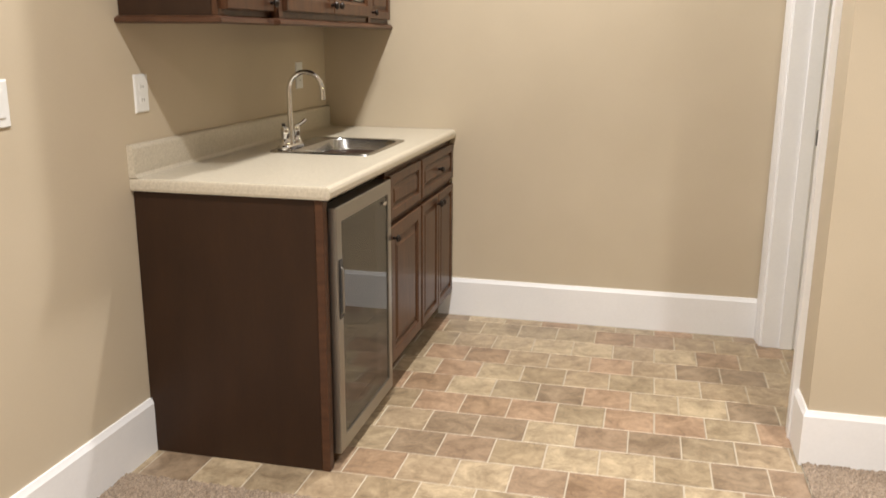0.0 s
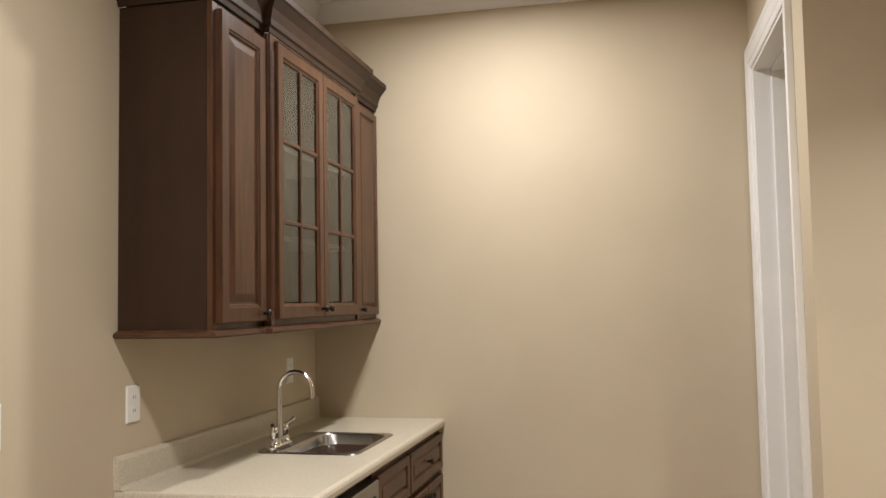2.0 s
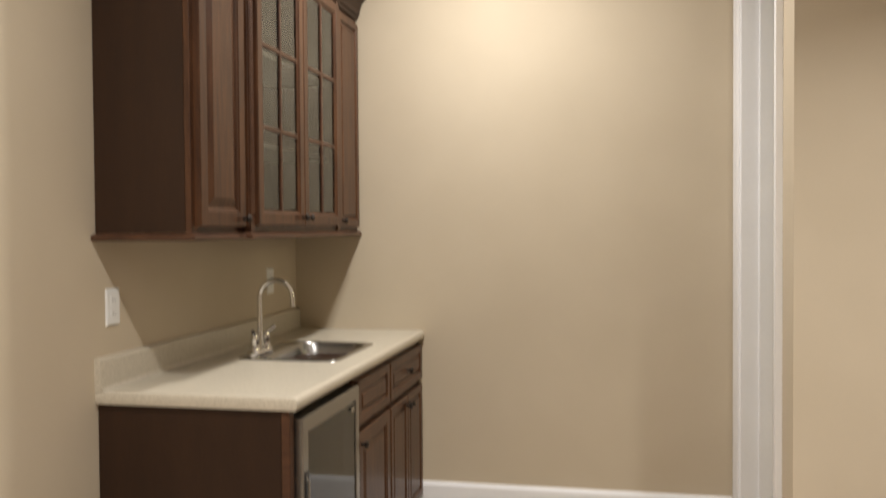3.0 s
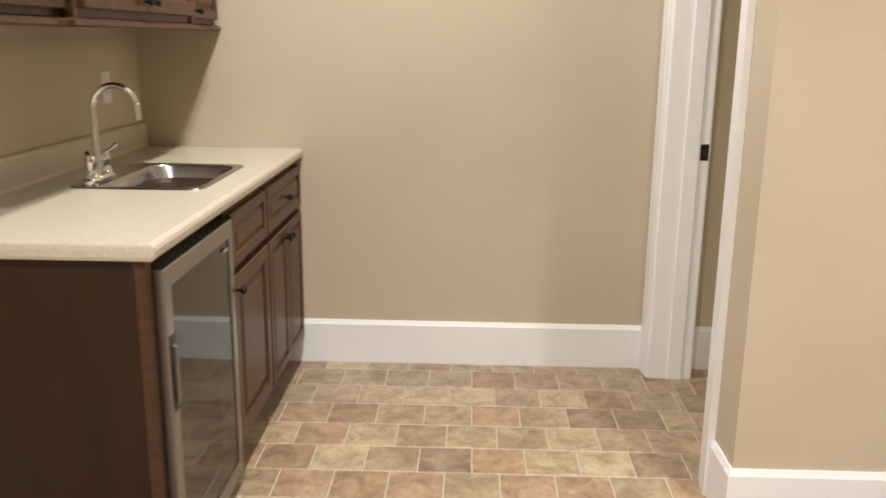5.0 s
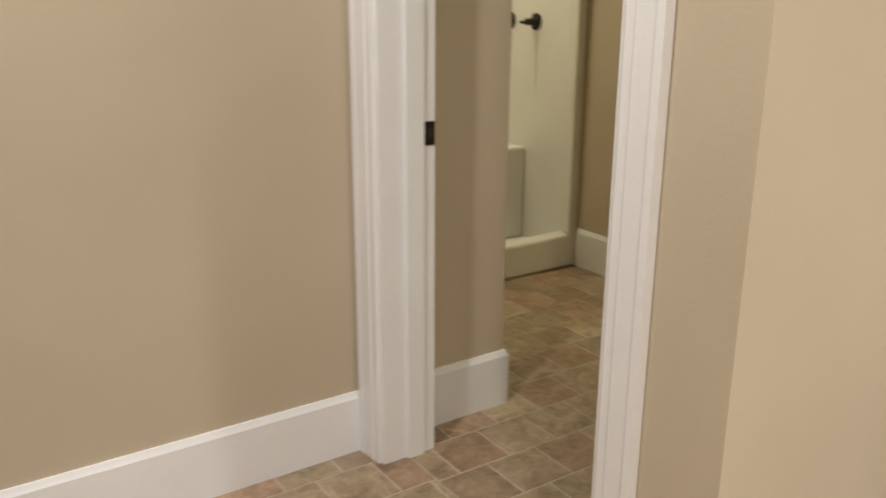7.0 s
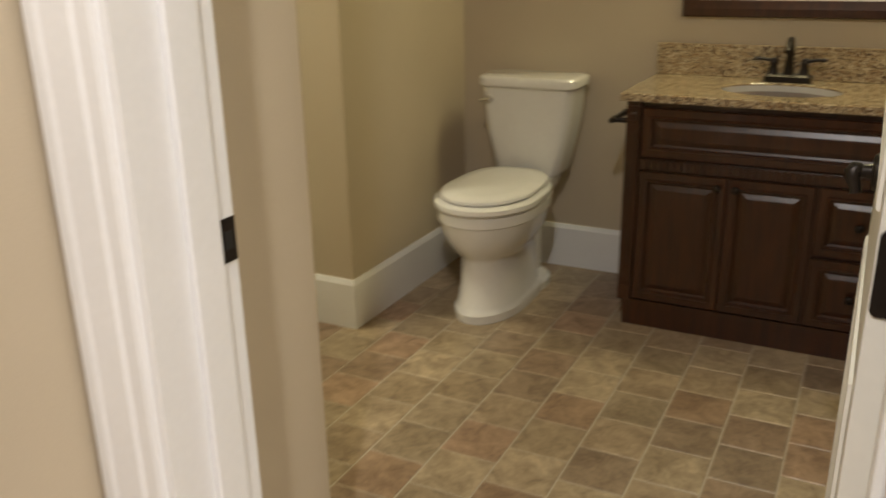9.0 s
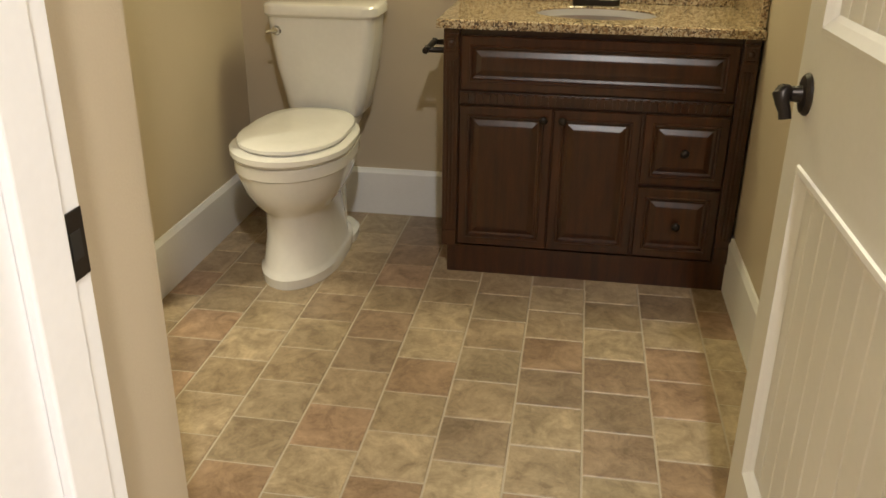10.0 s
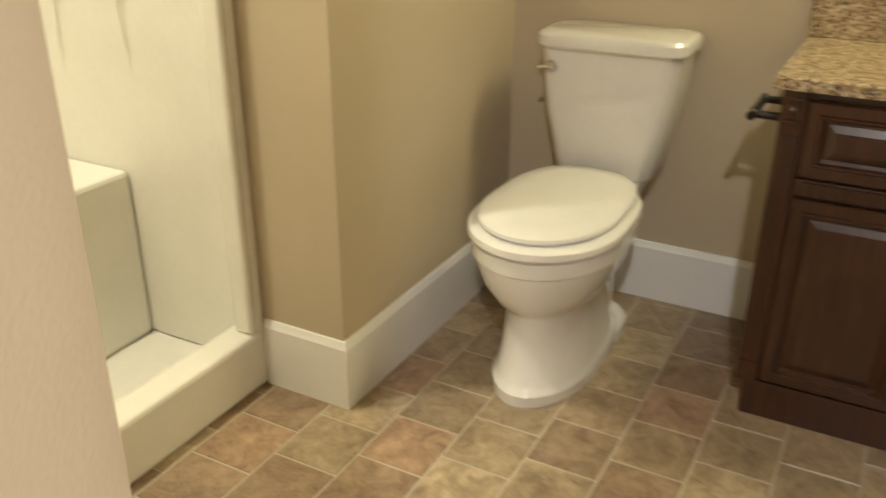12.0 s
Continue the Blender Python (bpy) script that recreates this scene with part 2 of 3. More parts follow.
structure("ceiling", boxes(((-0.15, -5.15, H), (5.15, 3.75, H + 0.1))), CEIL, "flat white painted ceiling", "ceiling")
bm = bmesh.new()
CROWN = [(0, H), (0, H - 0.10), (0.012, H - 0.10), (0.016, H - 0.085), (0.030, H - 0.070), (0.052, H - 0.035), (0.062, H - 0.022), (0.080, H - 0.014), (0.080, H)]
sweep(bm, CROWN, [(WEST, -4.99), (WEST, FAR), (SIDE, FAR), (SIDE, NEAR), (5.0, NEAR)])
structure("crown_moulding", bm, TRIM, "white painted crown moulding under the ceiling", "moulding")

BASE = [(0, 0), (0.015, 0), (0.015, 0.172), (0.011, 0.180), (0.007, 0.190), (0, 0.190)]
for pts in ([(WEST, -5), (WEST, -0.002)], [(0.56, FAR), (SIDE - 0.018, FAR)], [(SIDE, J0 - 0.1135), (SIDE, NEAR), (5.0, NEAR)],
            [(INNER + 0.022, FAR), (NIB, FAR), (NIB, SHY)], [(CHX, SHY), (CHX, CHY), (4.80, CHY), (4.80, 1.555)],
            [(4.33, SOUTH), (INNER + 0.1, SOUTH)]):
    structure("baseboard", sweep(bmesh.new(), BASE, pts), TRIM, "tall white painted baseboard with a rounded top", "baseboard")

# door frame: jamb boards with stops, casings on both faces
frame_1 = thing("door_frame", "white painted door frame with moulded casing", "door frame", kind="structure")
JX0, JX1 = SIDE - 0.003, INNER + 0.003
part("jamb", boxes(((JX0, J1, 0), (JX1, J1 + 0.0199, HEAD)), bevel=0.0015), TRIM, frame_1)
part("jamb", boxes(((JX0, J0 - 0.0199, 0), (JX1, J0, HEAD)), bevel=0.0015), TRIM, frame_1)
part("head_jamb", boxes(((JX0, J0 - 0.0199, HEAD), (JX1, J1 + 0.0199, HEAD + 0.0199)), bevel=0.0015), TRIM, frame_1)
part("door_stop", boxes(((JX0 + 0.075, J1 - 0.012, 0), (JX1 - 0.040, J1, HEAD)), bevel=0.003), TRIM, frame_1)
part("door_stop", boxes(((JX0 + 0.075, J0, 0), (JX1 - 0.040, J0 + 0.012, HEAD)), bevel=0.003), TRIM, frame_1)
part("door_stop", boxes(((JX0 + 0.075, J0 + 0.012, HEAD - 0.012), (JX1 - 0.040, J1 - 0.012, HEAD)), bevel=0.003), TRIM, frame_1)


def casing(face, sign):
    """A moulded casing round the doorway; sign: the way it stands out along x."""
    prof = [(0.014, 0), (0.014, 0.010), (0.020, 0.013), (0.040, 0.013), (0.046, 0.017), (0.088, 0.019), (0.096, 0.022), (0.1130, 0.022), (0.1130, 0)]
    bm = bmesh.new()
    loops = []
    for y, z, sy, sz in ((J0, 0, -1, 0), (J0, HEAD, -1, 1), (J1, HEAD, 1, 1), (J1, 0, 1, 0)):
        loops.append([(face + sign * d, y + sy * o, z + sz * o) for o, d in prof])
    return loft(bm, loops)


part("casing", casing(SIDE, -1), TRIM, frame_1)
part("casing", casing(INNER, 1), TRIM, frame_1)
strike = part("strike_plate", boxes(((JX1 - 0.034, J1 - 0.0025, 0.919), (JX1 - 0.002, J1 - 0.0003, 0.983)), bevel=0.001), BRONZE, frame_1, "dark bronze strike plate")
part("latch_hole", boxes(((JX1 - 0.026, J1 - 0.0034, 0.938), (JX1 - 0.010, J1 - 0.0026, 0.964))), BLACK, strike)

# ---- bar niche: base cabinets ----
def knob_at(p, n, parent):
    return part("knob", lathe(bmesh.new(), p, n, KNOB, 16), BRONZE, parent, "dark bronze round knob", True)


TOP = 0.8885
end_panel = thing("end_panel", "dark stained wooden end panel of the bar counter", "panel")
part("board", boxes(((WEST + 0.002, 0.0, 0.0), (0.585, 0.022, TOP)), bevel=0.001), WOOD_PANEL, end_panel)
part("edge_stile", boxes(((0.5855, -0.003, 0.0), (0.612, 0.034, TOP)), bevel=0.003), WOOD_TRIM, end_panel)


def base_cabinet(y0, y1, doors, knobs_drawer, group):
    cab = thing("base_cabinet", "stained wooden base cabinet with raised-panel fronts", "cabinet", group)
    fx = 0.61
    bm = boxes(((0.003, y0, 0.10), (fx - 0.02, y1, TOP)))
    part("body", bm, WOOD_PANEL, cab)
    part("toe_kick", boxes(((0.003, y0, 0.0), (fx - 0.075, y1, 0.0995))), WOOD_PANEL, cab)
    part("face_frame", boxes(((fx - 0.0195, y0, 0.10), (fx, y0 + 0.02, TOP)), ((fx - 0.0195, y1 - 0.02, 0.10), (fx, y1, TOP)), ((fx - 0.0195, y0 + 0.02, 0.10), (fx, y1 - 0.02, 0.135)), ((fx - 0.0195, y0 + 0.02, TOP - 0.035), (fx, y1 - 0.02, TOP)), ((fx - 0.0195, y0 + 0.02, 0.665), (fx, y1 - 0.02, 0.70)), bevel=0.001), WOOD, cab)
    g = 0.008
    dr = part("drawer_front", panel(bmesh.new(), (fx, y0 + g, 0.697), LEFT, OUT, y1 - y0 - 2 * g, 0.165, SMALL_RINGS), WOOD, cab)
    if knobs_drawer:
        knob_at((fx + 0.019, (y0 + y1) / 2, 0.780), OUT, dr)
    w = (y1 - y0 - 2 * g - (doors - 1) * 0.004) / doors
    for i in range(doors):
        a = y0 + g + i * (w + 0.004)
        d = part("door", panel(bmesh.new(), (fx, a, 0.125), LEFT, OUT, w, 0.545, DOOR_RINGS if w > 0.3 else SMALL_RINGS), WOOD, cab)
        ky = a + 0.025 if (doors == 1 or i == 1) else a + w - 0.025
        knob_at((fx + 0.021, ky, 0.625), OUT, d)
    return cab


base_cabinet(0.620, 1.075, 1, False, "bar base cabinets")
base_cabinet(1.077, 1.676, 2, True, "bar base cabinets")

# beverage cooler with a framed glass door
cooler = thing("beverage_cooler", "stainless beverage cooler with tinted glass door under the counter", "cooler")
C0, C1, CX = 0.042, 0.612, 0.575
part("body", boxes(((0.05, C0, 0.02), (CX, C0 + 0.02, 0.865)), ((0.05, C1 - 0.02, 0.02), (CX, C1, 0.865)), ((0.05, C0 + 0.02, 0.02), (CX, C1 - 0.02, 0.10)), ((0.05, C0 + 0.02, 0.835), (CX, C1 - 0.02, 0.865)), ((0.05, C0 + 0.02, 0.10), (0.07, C1 - 0.02, 0.835))), BLACK, cooler)
for z in (0.30, 0.52, 0.70):
    bm = bmesh.new()
    for k in range(12):
        tube(bm, [(0.09, C0 + 0.03 + k * 0.048, z), (0.53, C0 + 0.03 + k * 0.048, z)], 0.0025, 6)
    for x in (0.10, 0.52):
        tube(bm, [(x, C0 + 0.022, z - 0.004), (x, C1 - 0.022, z - 0.004)], 0.003, 6)
    part("wire_shelf", bm, STEEL, cooler)
for y in (C0 + 0.05, C1 - 0.05):
    for x in (0.12, 0.50):
        part("foot", lathe(bmesh.new(), (x, y, 0), (0, 0, 1), [(0.018, 0), (0.018, 0.012), (0.012, 0.02)], 12), BLACK, cooler)
D0, D1 = CX + 0.006, CX + 0.062
COOLER = material("dark_stainless", (0.36, 0.35, 0.33), 0.30, 1.0, scale=20, grain=300, stretch=(1, 1, 20), bump=0.05, depth=0.0005)


def window_ring(x, dy0, dy1, dz0, dz1):
    return [(x, C0 + dy0, 0.045 + dz0), (x, C1 - dy1, 0.045 + dz0), (x, C1 - dy1, 0.855 - dz1), (x, C0 + dy0, 0.855 - dz1)]


ring = [window_ring(D0, 0, 0, 0, 0), window_ring(D1 - 0.003, 0, 0, 0, 0), window_ring(D1, 0.003, 0.003, 0.003, 0.003), window_ring(D1, 0.043, 0.033, 0.048, 0.048), window_ring(D1 - 0.003, 0.045, 0.035, 0.05, 0.05), window_ring(D0, 0.045, 0.035, 0.05, 0.05)]
bm = loft(bmesh.new(), ring + [ring[0]], False, False)
bmesh.ops.remove_doubles(bm, verts=bm.verts, dist=1e-6)
cdoor = part("door", bm, COOLER, cooler, "brushed stainless door frame")
part("glass_pane", boxes(((D1 - 0.012, C0 + 0.044, 0.094), (D1 - 0.005, C1 - 0.034, 0.806))), TINTED, cdoor, "tinted glass")
for y in (C0 + 0.01, C1 - 0.03):
    part("gasket", boxes(((CX, y, 0.06), (D0, y + 0.02, 0.84))), BLACK, cdoor)
hb = tube(bmesh.new(), [(D1, C0 + 0.026, 0.515), (D1 + 0.008, C0 + 0.026, 0.52), (D1 + 0.008, C0 + 0.026, 0.66), (D1, C0 + 0.026, 0.665)], 0.004)
part("handle", hb, COOLER, cdoor, "slim steel handle", True)
part("handle_recess", boxes(((D1, C0 + 0.012, 0.50), (D1 + 0.002, C0 + 0.042, 0.69))), BLACK, cdoor)
part("badge", boxes(((D1, C1 - 0.10, 0.775), (D1 + 0.002, C1 - 0.06, 0.785))), CHROME, cdoor)

# ---- countertop ----
counter = thing("countertop", "beige speckled laminate countertop with rolled edge", "countertop", at=(0, 0, 0.009))
CT = 0.88
S0, S1, SX0, SX1 = 0.655, 1.172, 0.130, 0.540   # sink rim
bm = bmesh.new()
yA, yB = -0.015, 1.678


def ray_rect(loop, cx, cy, x0, x1, y0, y1, z):
    """The points of a rectangle seen from (cx, cy) in the directions of the loop's points, with its corners kept."""
    out = []
    for px, py, _ in loop:
        c, s = px - cx, py - cy
        t = min((x1 - cx) / c if c > 1e-9 else (x0 - cx) / c if c < -1e-9 else 1e9, (y1 - cy) / s if s > 1e-9 else (y0 - cy) / s if s < -1e-9 else 1e9)
        out.append([cx + c * t, cy + s * t])
    for qx, qy in ((x0, y0), (x0, y1), (x1, y0), (x1, y1)):
        i = min(range(len(out)), key=lambda i: (out[i][0] - qx) ** 2 + (out[i][1] - qy) ** 2)
        out[i] = [qx, qy]
    return [(x, y, z) for x, y in out]


mx, my = (SX0 + SX1) / 2, (S0 + S1) / 2
hole = rounded(mx, my, (SX1 - SX0) / 2 - 0.015, (S1 - S0) / 2 - 0.015, CT, 0.05, 9)
ring = [hole]
for inset, z in ((0.008, CT), (0.001, CT + 0.008), (0.0, 0.903), (0.003, 0.912), (0.008, 0.917), (0.016, 0.920)):
    ring.append(ray_rect(hole, mx, my, WEST + 0.001, 0.641 - inset, yA + inset * 0.3, yB, z))
ring += [[(x, y, 0.920) for x, y, _ in hole], hole]
loft(bm, ring, False, False)
bmesh.ops.remove_doubles(bm, verts=bm.verts, dist=1e-6)
part("worktop", bm, LAMINATE, counter)
prof = [(0.0, 0.9203), (0.034, 0.9203), (0.026, 0.924), (0.022, 0.932), (0.022, 1.010), (0.019, 1.018), (0.012, 1.021), (0.0, 1.021)]
part("backsplash", loft(bmesh.new(), [[(WEST + x, y, z) for x, z in prof] for y in (yA, yB)]), LAMINATE, counter)

sink = thing("bar_sink", "stainless steel drop-in bar sink in the countertop", "sink", at=(0, 0, 0.009))
cx, cy = (SX0 + SX1) / 2, (S0 + S1) / 2
hx, hy = (SX1 - SX0) / 2, (S1 - S0) / 2
bx = cx + 0.035
loops = [rounded(cx, cy, hx, hy, 0.9205, 0.04), rounded(cx, cy, hx - 0.003, hy - 0.003, 0.925, 0.04), rounded(cx, cy, hx - 0.012, hy - 0.012, 0.926, 0.04),
         rounded(bx, cy, hx - 0.055, hy - 0.03, 0.924, 0.07), rounded(bx, cy, hx - 0.060, hy - 0.035, 0.916, 0.07), rounded(bx, cy, hx - 0.068, hy - 0.043, 0.79, 0.07), rounded(bx, cy, hx - 0.10, hy - 0.075, 0.765, 0.06), rounded(bx, cy, 0.04, 0.04, 0.760, 0.039)]
part("basin", loft(bmesh.new(), loops, cap_start=False), STEEL, sink, smooth=True)
part("drain", lathe(bmesh.new(), (bx, cy, 0.7605), (0, 0, 1), [(0.036, 0), (0.036, 0.003), (0.028, 0.004), (0.02, 0.001)]), CHROME, sink, smooth=True)

tap = thing("bar_faucet", "chrome gooseneck bar faucet with two lever handles", "faucet", at=(0, 0, 0.009))
FX, FY = 0.185, 0.765
part("base_plate", loft(bmesh.new(), [rounded(FX, FY, 0.028, 0.085, z, 0.027) for z in (0.9262, 0.938)] + [rounded(FX, FY, 0.022, 0.079, 0.944, 0.021)]), CHROME, tap, smooth=True)
arc = [(FX, FY, 0.94), (FX, FY, 1.02), (FX, FY, 1.13)] + [(FX + 0.068 - 0.068 * math.cos(a), FY, 1.15 + 0.068 * math.sin(a)) for a in [math.pi * k / 14 for k in range(14)]] + [(FX + 0.137, FY, 1.145), (FX + 0.137, FY, 1.115)]
part("spout", tube(bmesh.new(), arc, [0.015, 0.0105] + [0.0095] * (len(arc) - 4) + [0.0095, 0.0105]), CHROME, tap, smooth=True)
for s in (-1, 1):
    v = part("valve", lathe(bmesh.new(), (FX, FY + s * 0.052, 0.94), (0, 0, 1), [(0.021, 0), (0.019, 0.02), (0.013, 0.028), (0.016, 0.045), (0.017, 0.06), (0.012, 0.072), (0.002, 0.075)]), CHROME, tap, smooth=True)
    part("lever", tube(bmesh.new(), [(FX, FY + s * 0.052, 1.005), (FX + 0.01, FY + s * 0.075, 1.012), (FX + 0.018, FY + s * 0.105, 1.026)], [0.008, 0.006, 0.0075]), CHROME, v, smooth=True)

# ---- wall cabinets ----
UB, UT = 1.417, 2.445


def wall_cabinet(y0, y1, fx, solid, label):
    cab = thing("wall_cabinet", label, "cabinet", "bar wall cabinets")
    t = 0.018
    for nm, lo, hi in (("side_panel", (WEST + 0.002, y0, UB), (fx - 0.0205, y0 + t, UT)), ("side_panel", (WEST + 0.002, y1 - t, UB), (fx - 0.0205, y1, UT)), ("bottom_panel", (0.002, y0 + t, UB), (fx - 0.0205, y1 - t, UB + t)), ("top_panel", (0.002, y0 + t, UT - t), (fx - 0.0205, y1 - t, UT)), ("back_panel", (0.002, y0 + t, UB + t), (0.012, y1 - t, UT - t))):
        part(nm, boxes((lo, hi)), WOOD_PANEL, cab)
    s = 0.035
    part("face_frame", boxes(((fx - 0.02, y0, UB), (fx, y0 + s, UT)), ((fx - 0.02, y1 - s, UB), (fx, y1, UT)), ((fx - 0.02, y0 + s, UB), (fx, y1 - s, UB + 0.03)), ((fx - 0.02, y0 + s, UT - 0.03), (fx, y1 - s, UT)), bevel=0.0015), WOOD, cab)
    if not solid:
        for z in (1.73, 2.07):
            part("shelf", boxes(((0.013, y0 + t, z), (fx - 0.05, y1 - t, z + 0.018))), LAMINATE, cab, "pale shelf behind the glass")
    return cab


left_cab = wall_cabinet(0.0, 0.358, 0.305, True, "stained wall cabinet with a raised-panel door")
d = part("door", panel(bmesh.new(), (0.305, 0.022, 1.435), LEFT, OUT, 0.325, 0.985, DOOR_RINGS), WOOD, left_cab)
knob_at((0.326, 0.322, 1.462), OUT, d)
mid_cab = wall_cabinet(0.360, 1.325, 0.328, False, "stained wall cabinet with two mullioned glass doors")
right_cab = wall_cabinet(1.327, 1.676, 0.305, True, "narrow stained wall cabinet with a raised-panel door")
d = part("door", panel(bmesh.new(), (0.305, 1.350, 1.435), LEFT, OUT, 0.300, 0.985, SMALL_RINGS), WOOD, right_cab)
knob_at((0.326, 1.378, 1.462), OUT, d)
# fluted stiles that flank the middle cabinet
for y in (0.362, 1.291):
    stile = part("fluted_stile", boxes(((0.3285, y, UB), (0.335, y + 0.033, UT)), bevel=0.001), WOOD_TRIM, mid_cab)
    for k in range(3):
        part("reed", boxes(((0.3351, y + 0.004 + k * 0.009, UB + 0.06), (0.338, y + 0.011 + k * 0.009, UT - 0.06)), bevel=0.0014), WOOD_TRIM, stile)


def glass_door(y0, w, knob_y):
    z0, h, fx, s = 1.440, 0.985, 0.3285, 0.055
    bm = bmesh.new()
    rings = [(0, 0.0), (0, 0.017), (0.004, 0.021), (s - 0.012, 0.021), (s - 0.008, 0.016), (s, 0.012), (s, 0.0)]
    O, u, n, z = Vector((fx, y0, z0)), Vector(LEFT), Vector(OUT), Vector((0, 0, 1))
    loops = [[O + n * dd + u * a + z * b for a, b in ((i, i), (w - i, i), (w - i, h - i), (i, h - i))] for i, dd in rings]
    loft(bm, loops + [loops[0]], False, False)
    bmesh.ops.remove_doubles(bm, verts=bm.verts, dist=1e-6)
    door = part("door", bm, WOOD, mid_cab)
    iw, ih = w - 2 * s, h - 2 * s
    part("muntin", boxes(((fx + 0.004, y0 + w / 2 - 0.008, z0 + s), (fx + 0.017, y0 + w / 2 + 0.008, z0 + h - s)), bevel=0.003), WOOD_TRIM, door)
    for k in (1, 2):
        zz = z0 + s + ih * k / 3
        for a, b in ((y0 + s, y0 + w / 2 - 0.0082), (y0 + w / 2 + 0.0082, y0 + w - s)):
            part("muntin", boxes(((fx + 0.004, a, zz - 0.008), (fx + 0.0165, b, zz + 0.008)), bevel=0.003), WOOD_TRIM, door)
    for k in range(3):
        for a, b in ((y0 + s, y0 + w / 2 - 0.006), (y0 + w / 2 + 0.006, y0 + w - s)):
            part("pane", boxes(((fx + 0.006, a, z0 + s + ih * k / 3 + 0.004), (fx + 0.010, b, z0 + s + ih * (k + 1) / 3 - 0.004))), FROSTED, door, "seeded glass pane")
    knob_at((fx + 0.021, knob_y, 1.472), OUT, door)


glass_door(0.398, 0.444, 0.398 + 0.444 - 0.028)
glass_door(0.845, 0.444, 0.845 + 0.028)
STEP = [(0.306, -0.001), (0.306, 0.359), (0.329, 0.359), (0.329, 1.326), (0.306, 1.326), (0.306, 1.677)]
trimz = [(0.0, UB), (0.0, UB - 0.024), (0.014, UB - 0.024), (0.026, UB - 0.018), (0.024, UB - 0.008), (0.012, UB - 0.002), (0.006, UB)]
rail = thing("light_rail", "stained moulded rail under the wall cabinets", "moulding")
part("rail", sweep(bmesh.new(), [(o - 0.003, z - 0.0005) for o, z in trimz], [(WEST + 0.001, -0.001)] + STEP), WOOD_TRIM, rail)
crown = [(0.0, UT + 0.001), (0.008, UT + 0.001), (0.012, UT + 0.018), (0.020, UT + 0.024), (0.022, UT + 0.045), (0.034, UT + 0.078), (0.056, UT + 0.105), (0.064, UT + 0.112), (0.064, UT + 0.135), (0.0, UT + 0.135)]
cr = thing("cabinet_crown", "dark stained crown moulding on the wall cabinets", "moulding")
part("crown", sweep(bmesh.new(), crown, [(WEST + 0.001, -0.001)] + STEP), WOOD_PANEL, cr)
part("top_board", boxes(((0.003, 0.002, UT + 0.002), (0.30, 1.674, UT + 0.012))), WOOD_PANEL, cr)


# ---- wall plates ----
def wall_plate(y, z, x, switch, h=0.118):
    p = thing("light_switch" if switch else "wall_outlet", "white plastic rocker switch plate on the beige wall" if switch else "white plastic duplex outlet on the beige wall", "switch" if switch else "outlet")
    w = 0.074
    part("plate", panel(bmesh.new(), (x, y - w / 2, z - h / 2), LEFT, OUT, w, h, [(0, 0), (0, 0.003), (0.004, 0.006)]), PLASTIC, p)
    if switch:
        part("rocker", boxes(((x + 0.006, y - 0.017, z - 0.034), (x + 0.009, y + 0.017, z + 0.034)), bevel=0.001), PLASTIC, p)
    else:
        for s in (-1, 1):
            f = part("socket", loft(bmesh.new(), [[(x + d, a, b) for a, b, _ in rounded(y, z + s * 0.021, 0.017, 0.014, 0, 0.01)] for d in (0.006, 0.0075)]), PLASTIC, p)
            for k in (-1, 1):
                part("slot", boxes(((x + 0.0074, y + k * 0.006 - 0.001, z + s * 0.021 - 0.004), (x + 0.0079, y + k * 0.006 + 0.001, z + s * 0.021 + 0.005))), BLACK, f)
    return p


wall_plate(0.085, 1.182, WEST, False)
wall_plate(1.350, 1.187, WEST, False)
wall_plate(-0.535, 1.192, WEST, True)

# ---- bathroom door ----
door = thing("door_1", "white painted panel door standing open into the bathroom", "door", kind="structure")
DW, DT, DH = 0.835, 0.038, HEAD - 0.012


def door_leaf():
    """The leaf in its own frame: x along its width from the hinge, y its thickness."""
    bm = bmesh.new()
    st, zmid0, zmid1 = 0.115, 0.832, 1.06
    holes = ((st, 0.24, DW - st, zmid0), (st, zmid1, DW - st, DH - 0.13))
    for lo, hi in (((0, 0, 0.008), (st, DT, DH)), ((DW - st, 0, 0.008), (DW, DT, DH)), ((st, 0, 0.008), (DW - st, DT, 0.24)), ((st, 0, zmid0), (DW - st, DT, zmid1)), ((st, 0, DH - 0.13), (DW - st, DT, DH))):
        box(bm, lo, hi)
    return bm, holes


bm, holes = door_leaf()
leaf = part("leaf", bm, DOORPAINT, door)
for x0, z0, x1, z1 in holes:
    bm = bmesh.new()
    n = 9
    w = (x1 - x0) / n
    for k in range(n):
        box(bm, (x0 + k * w + 0.0012, 0.010, z0), (x0 + (k + 1) * w - 0.0012, DT - 0.010, z1), 0.0022, 1)
    part("beadboard_panel", bm, DOORPAINT, leaf)
    for yy, s in ((DT, 1), (0, -1)):
        prof = [(-0.010, 0.0005), (-0.008, 0.005), (0.0, 0.006), (0.006, 0.002), (0.014, -0.003), (0.022, -0.0095), (0.0, -0.0095), (-0.001, 0.0005)]
        loops = [[(cx2 + sx * o, yy + s * dd, cz + sz * o) for o, dd in prof] for cx2, cz, sx, sz in ((x0, z0, 1, 1), (x1, z0, -1, 1), (x1, z1, -1, -1), (x0, z1, 1, -1))]
        b2 = bmesh.new()
        loft(b2, loops + [loops[0]], False, False)
        bmesh.ops.remove_doubles(b2, verts=b2.verts, dist=1e-6)
        part("panel_moulding", b2, DOORPAINT, leaf)
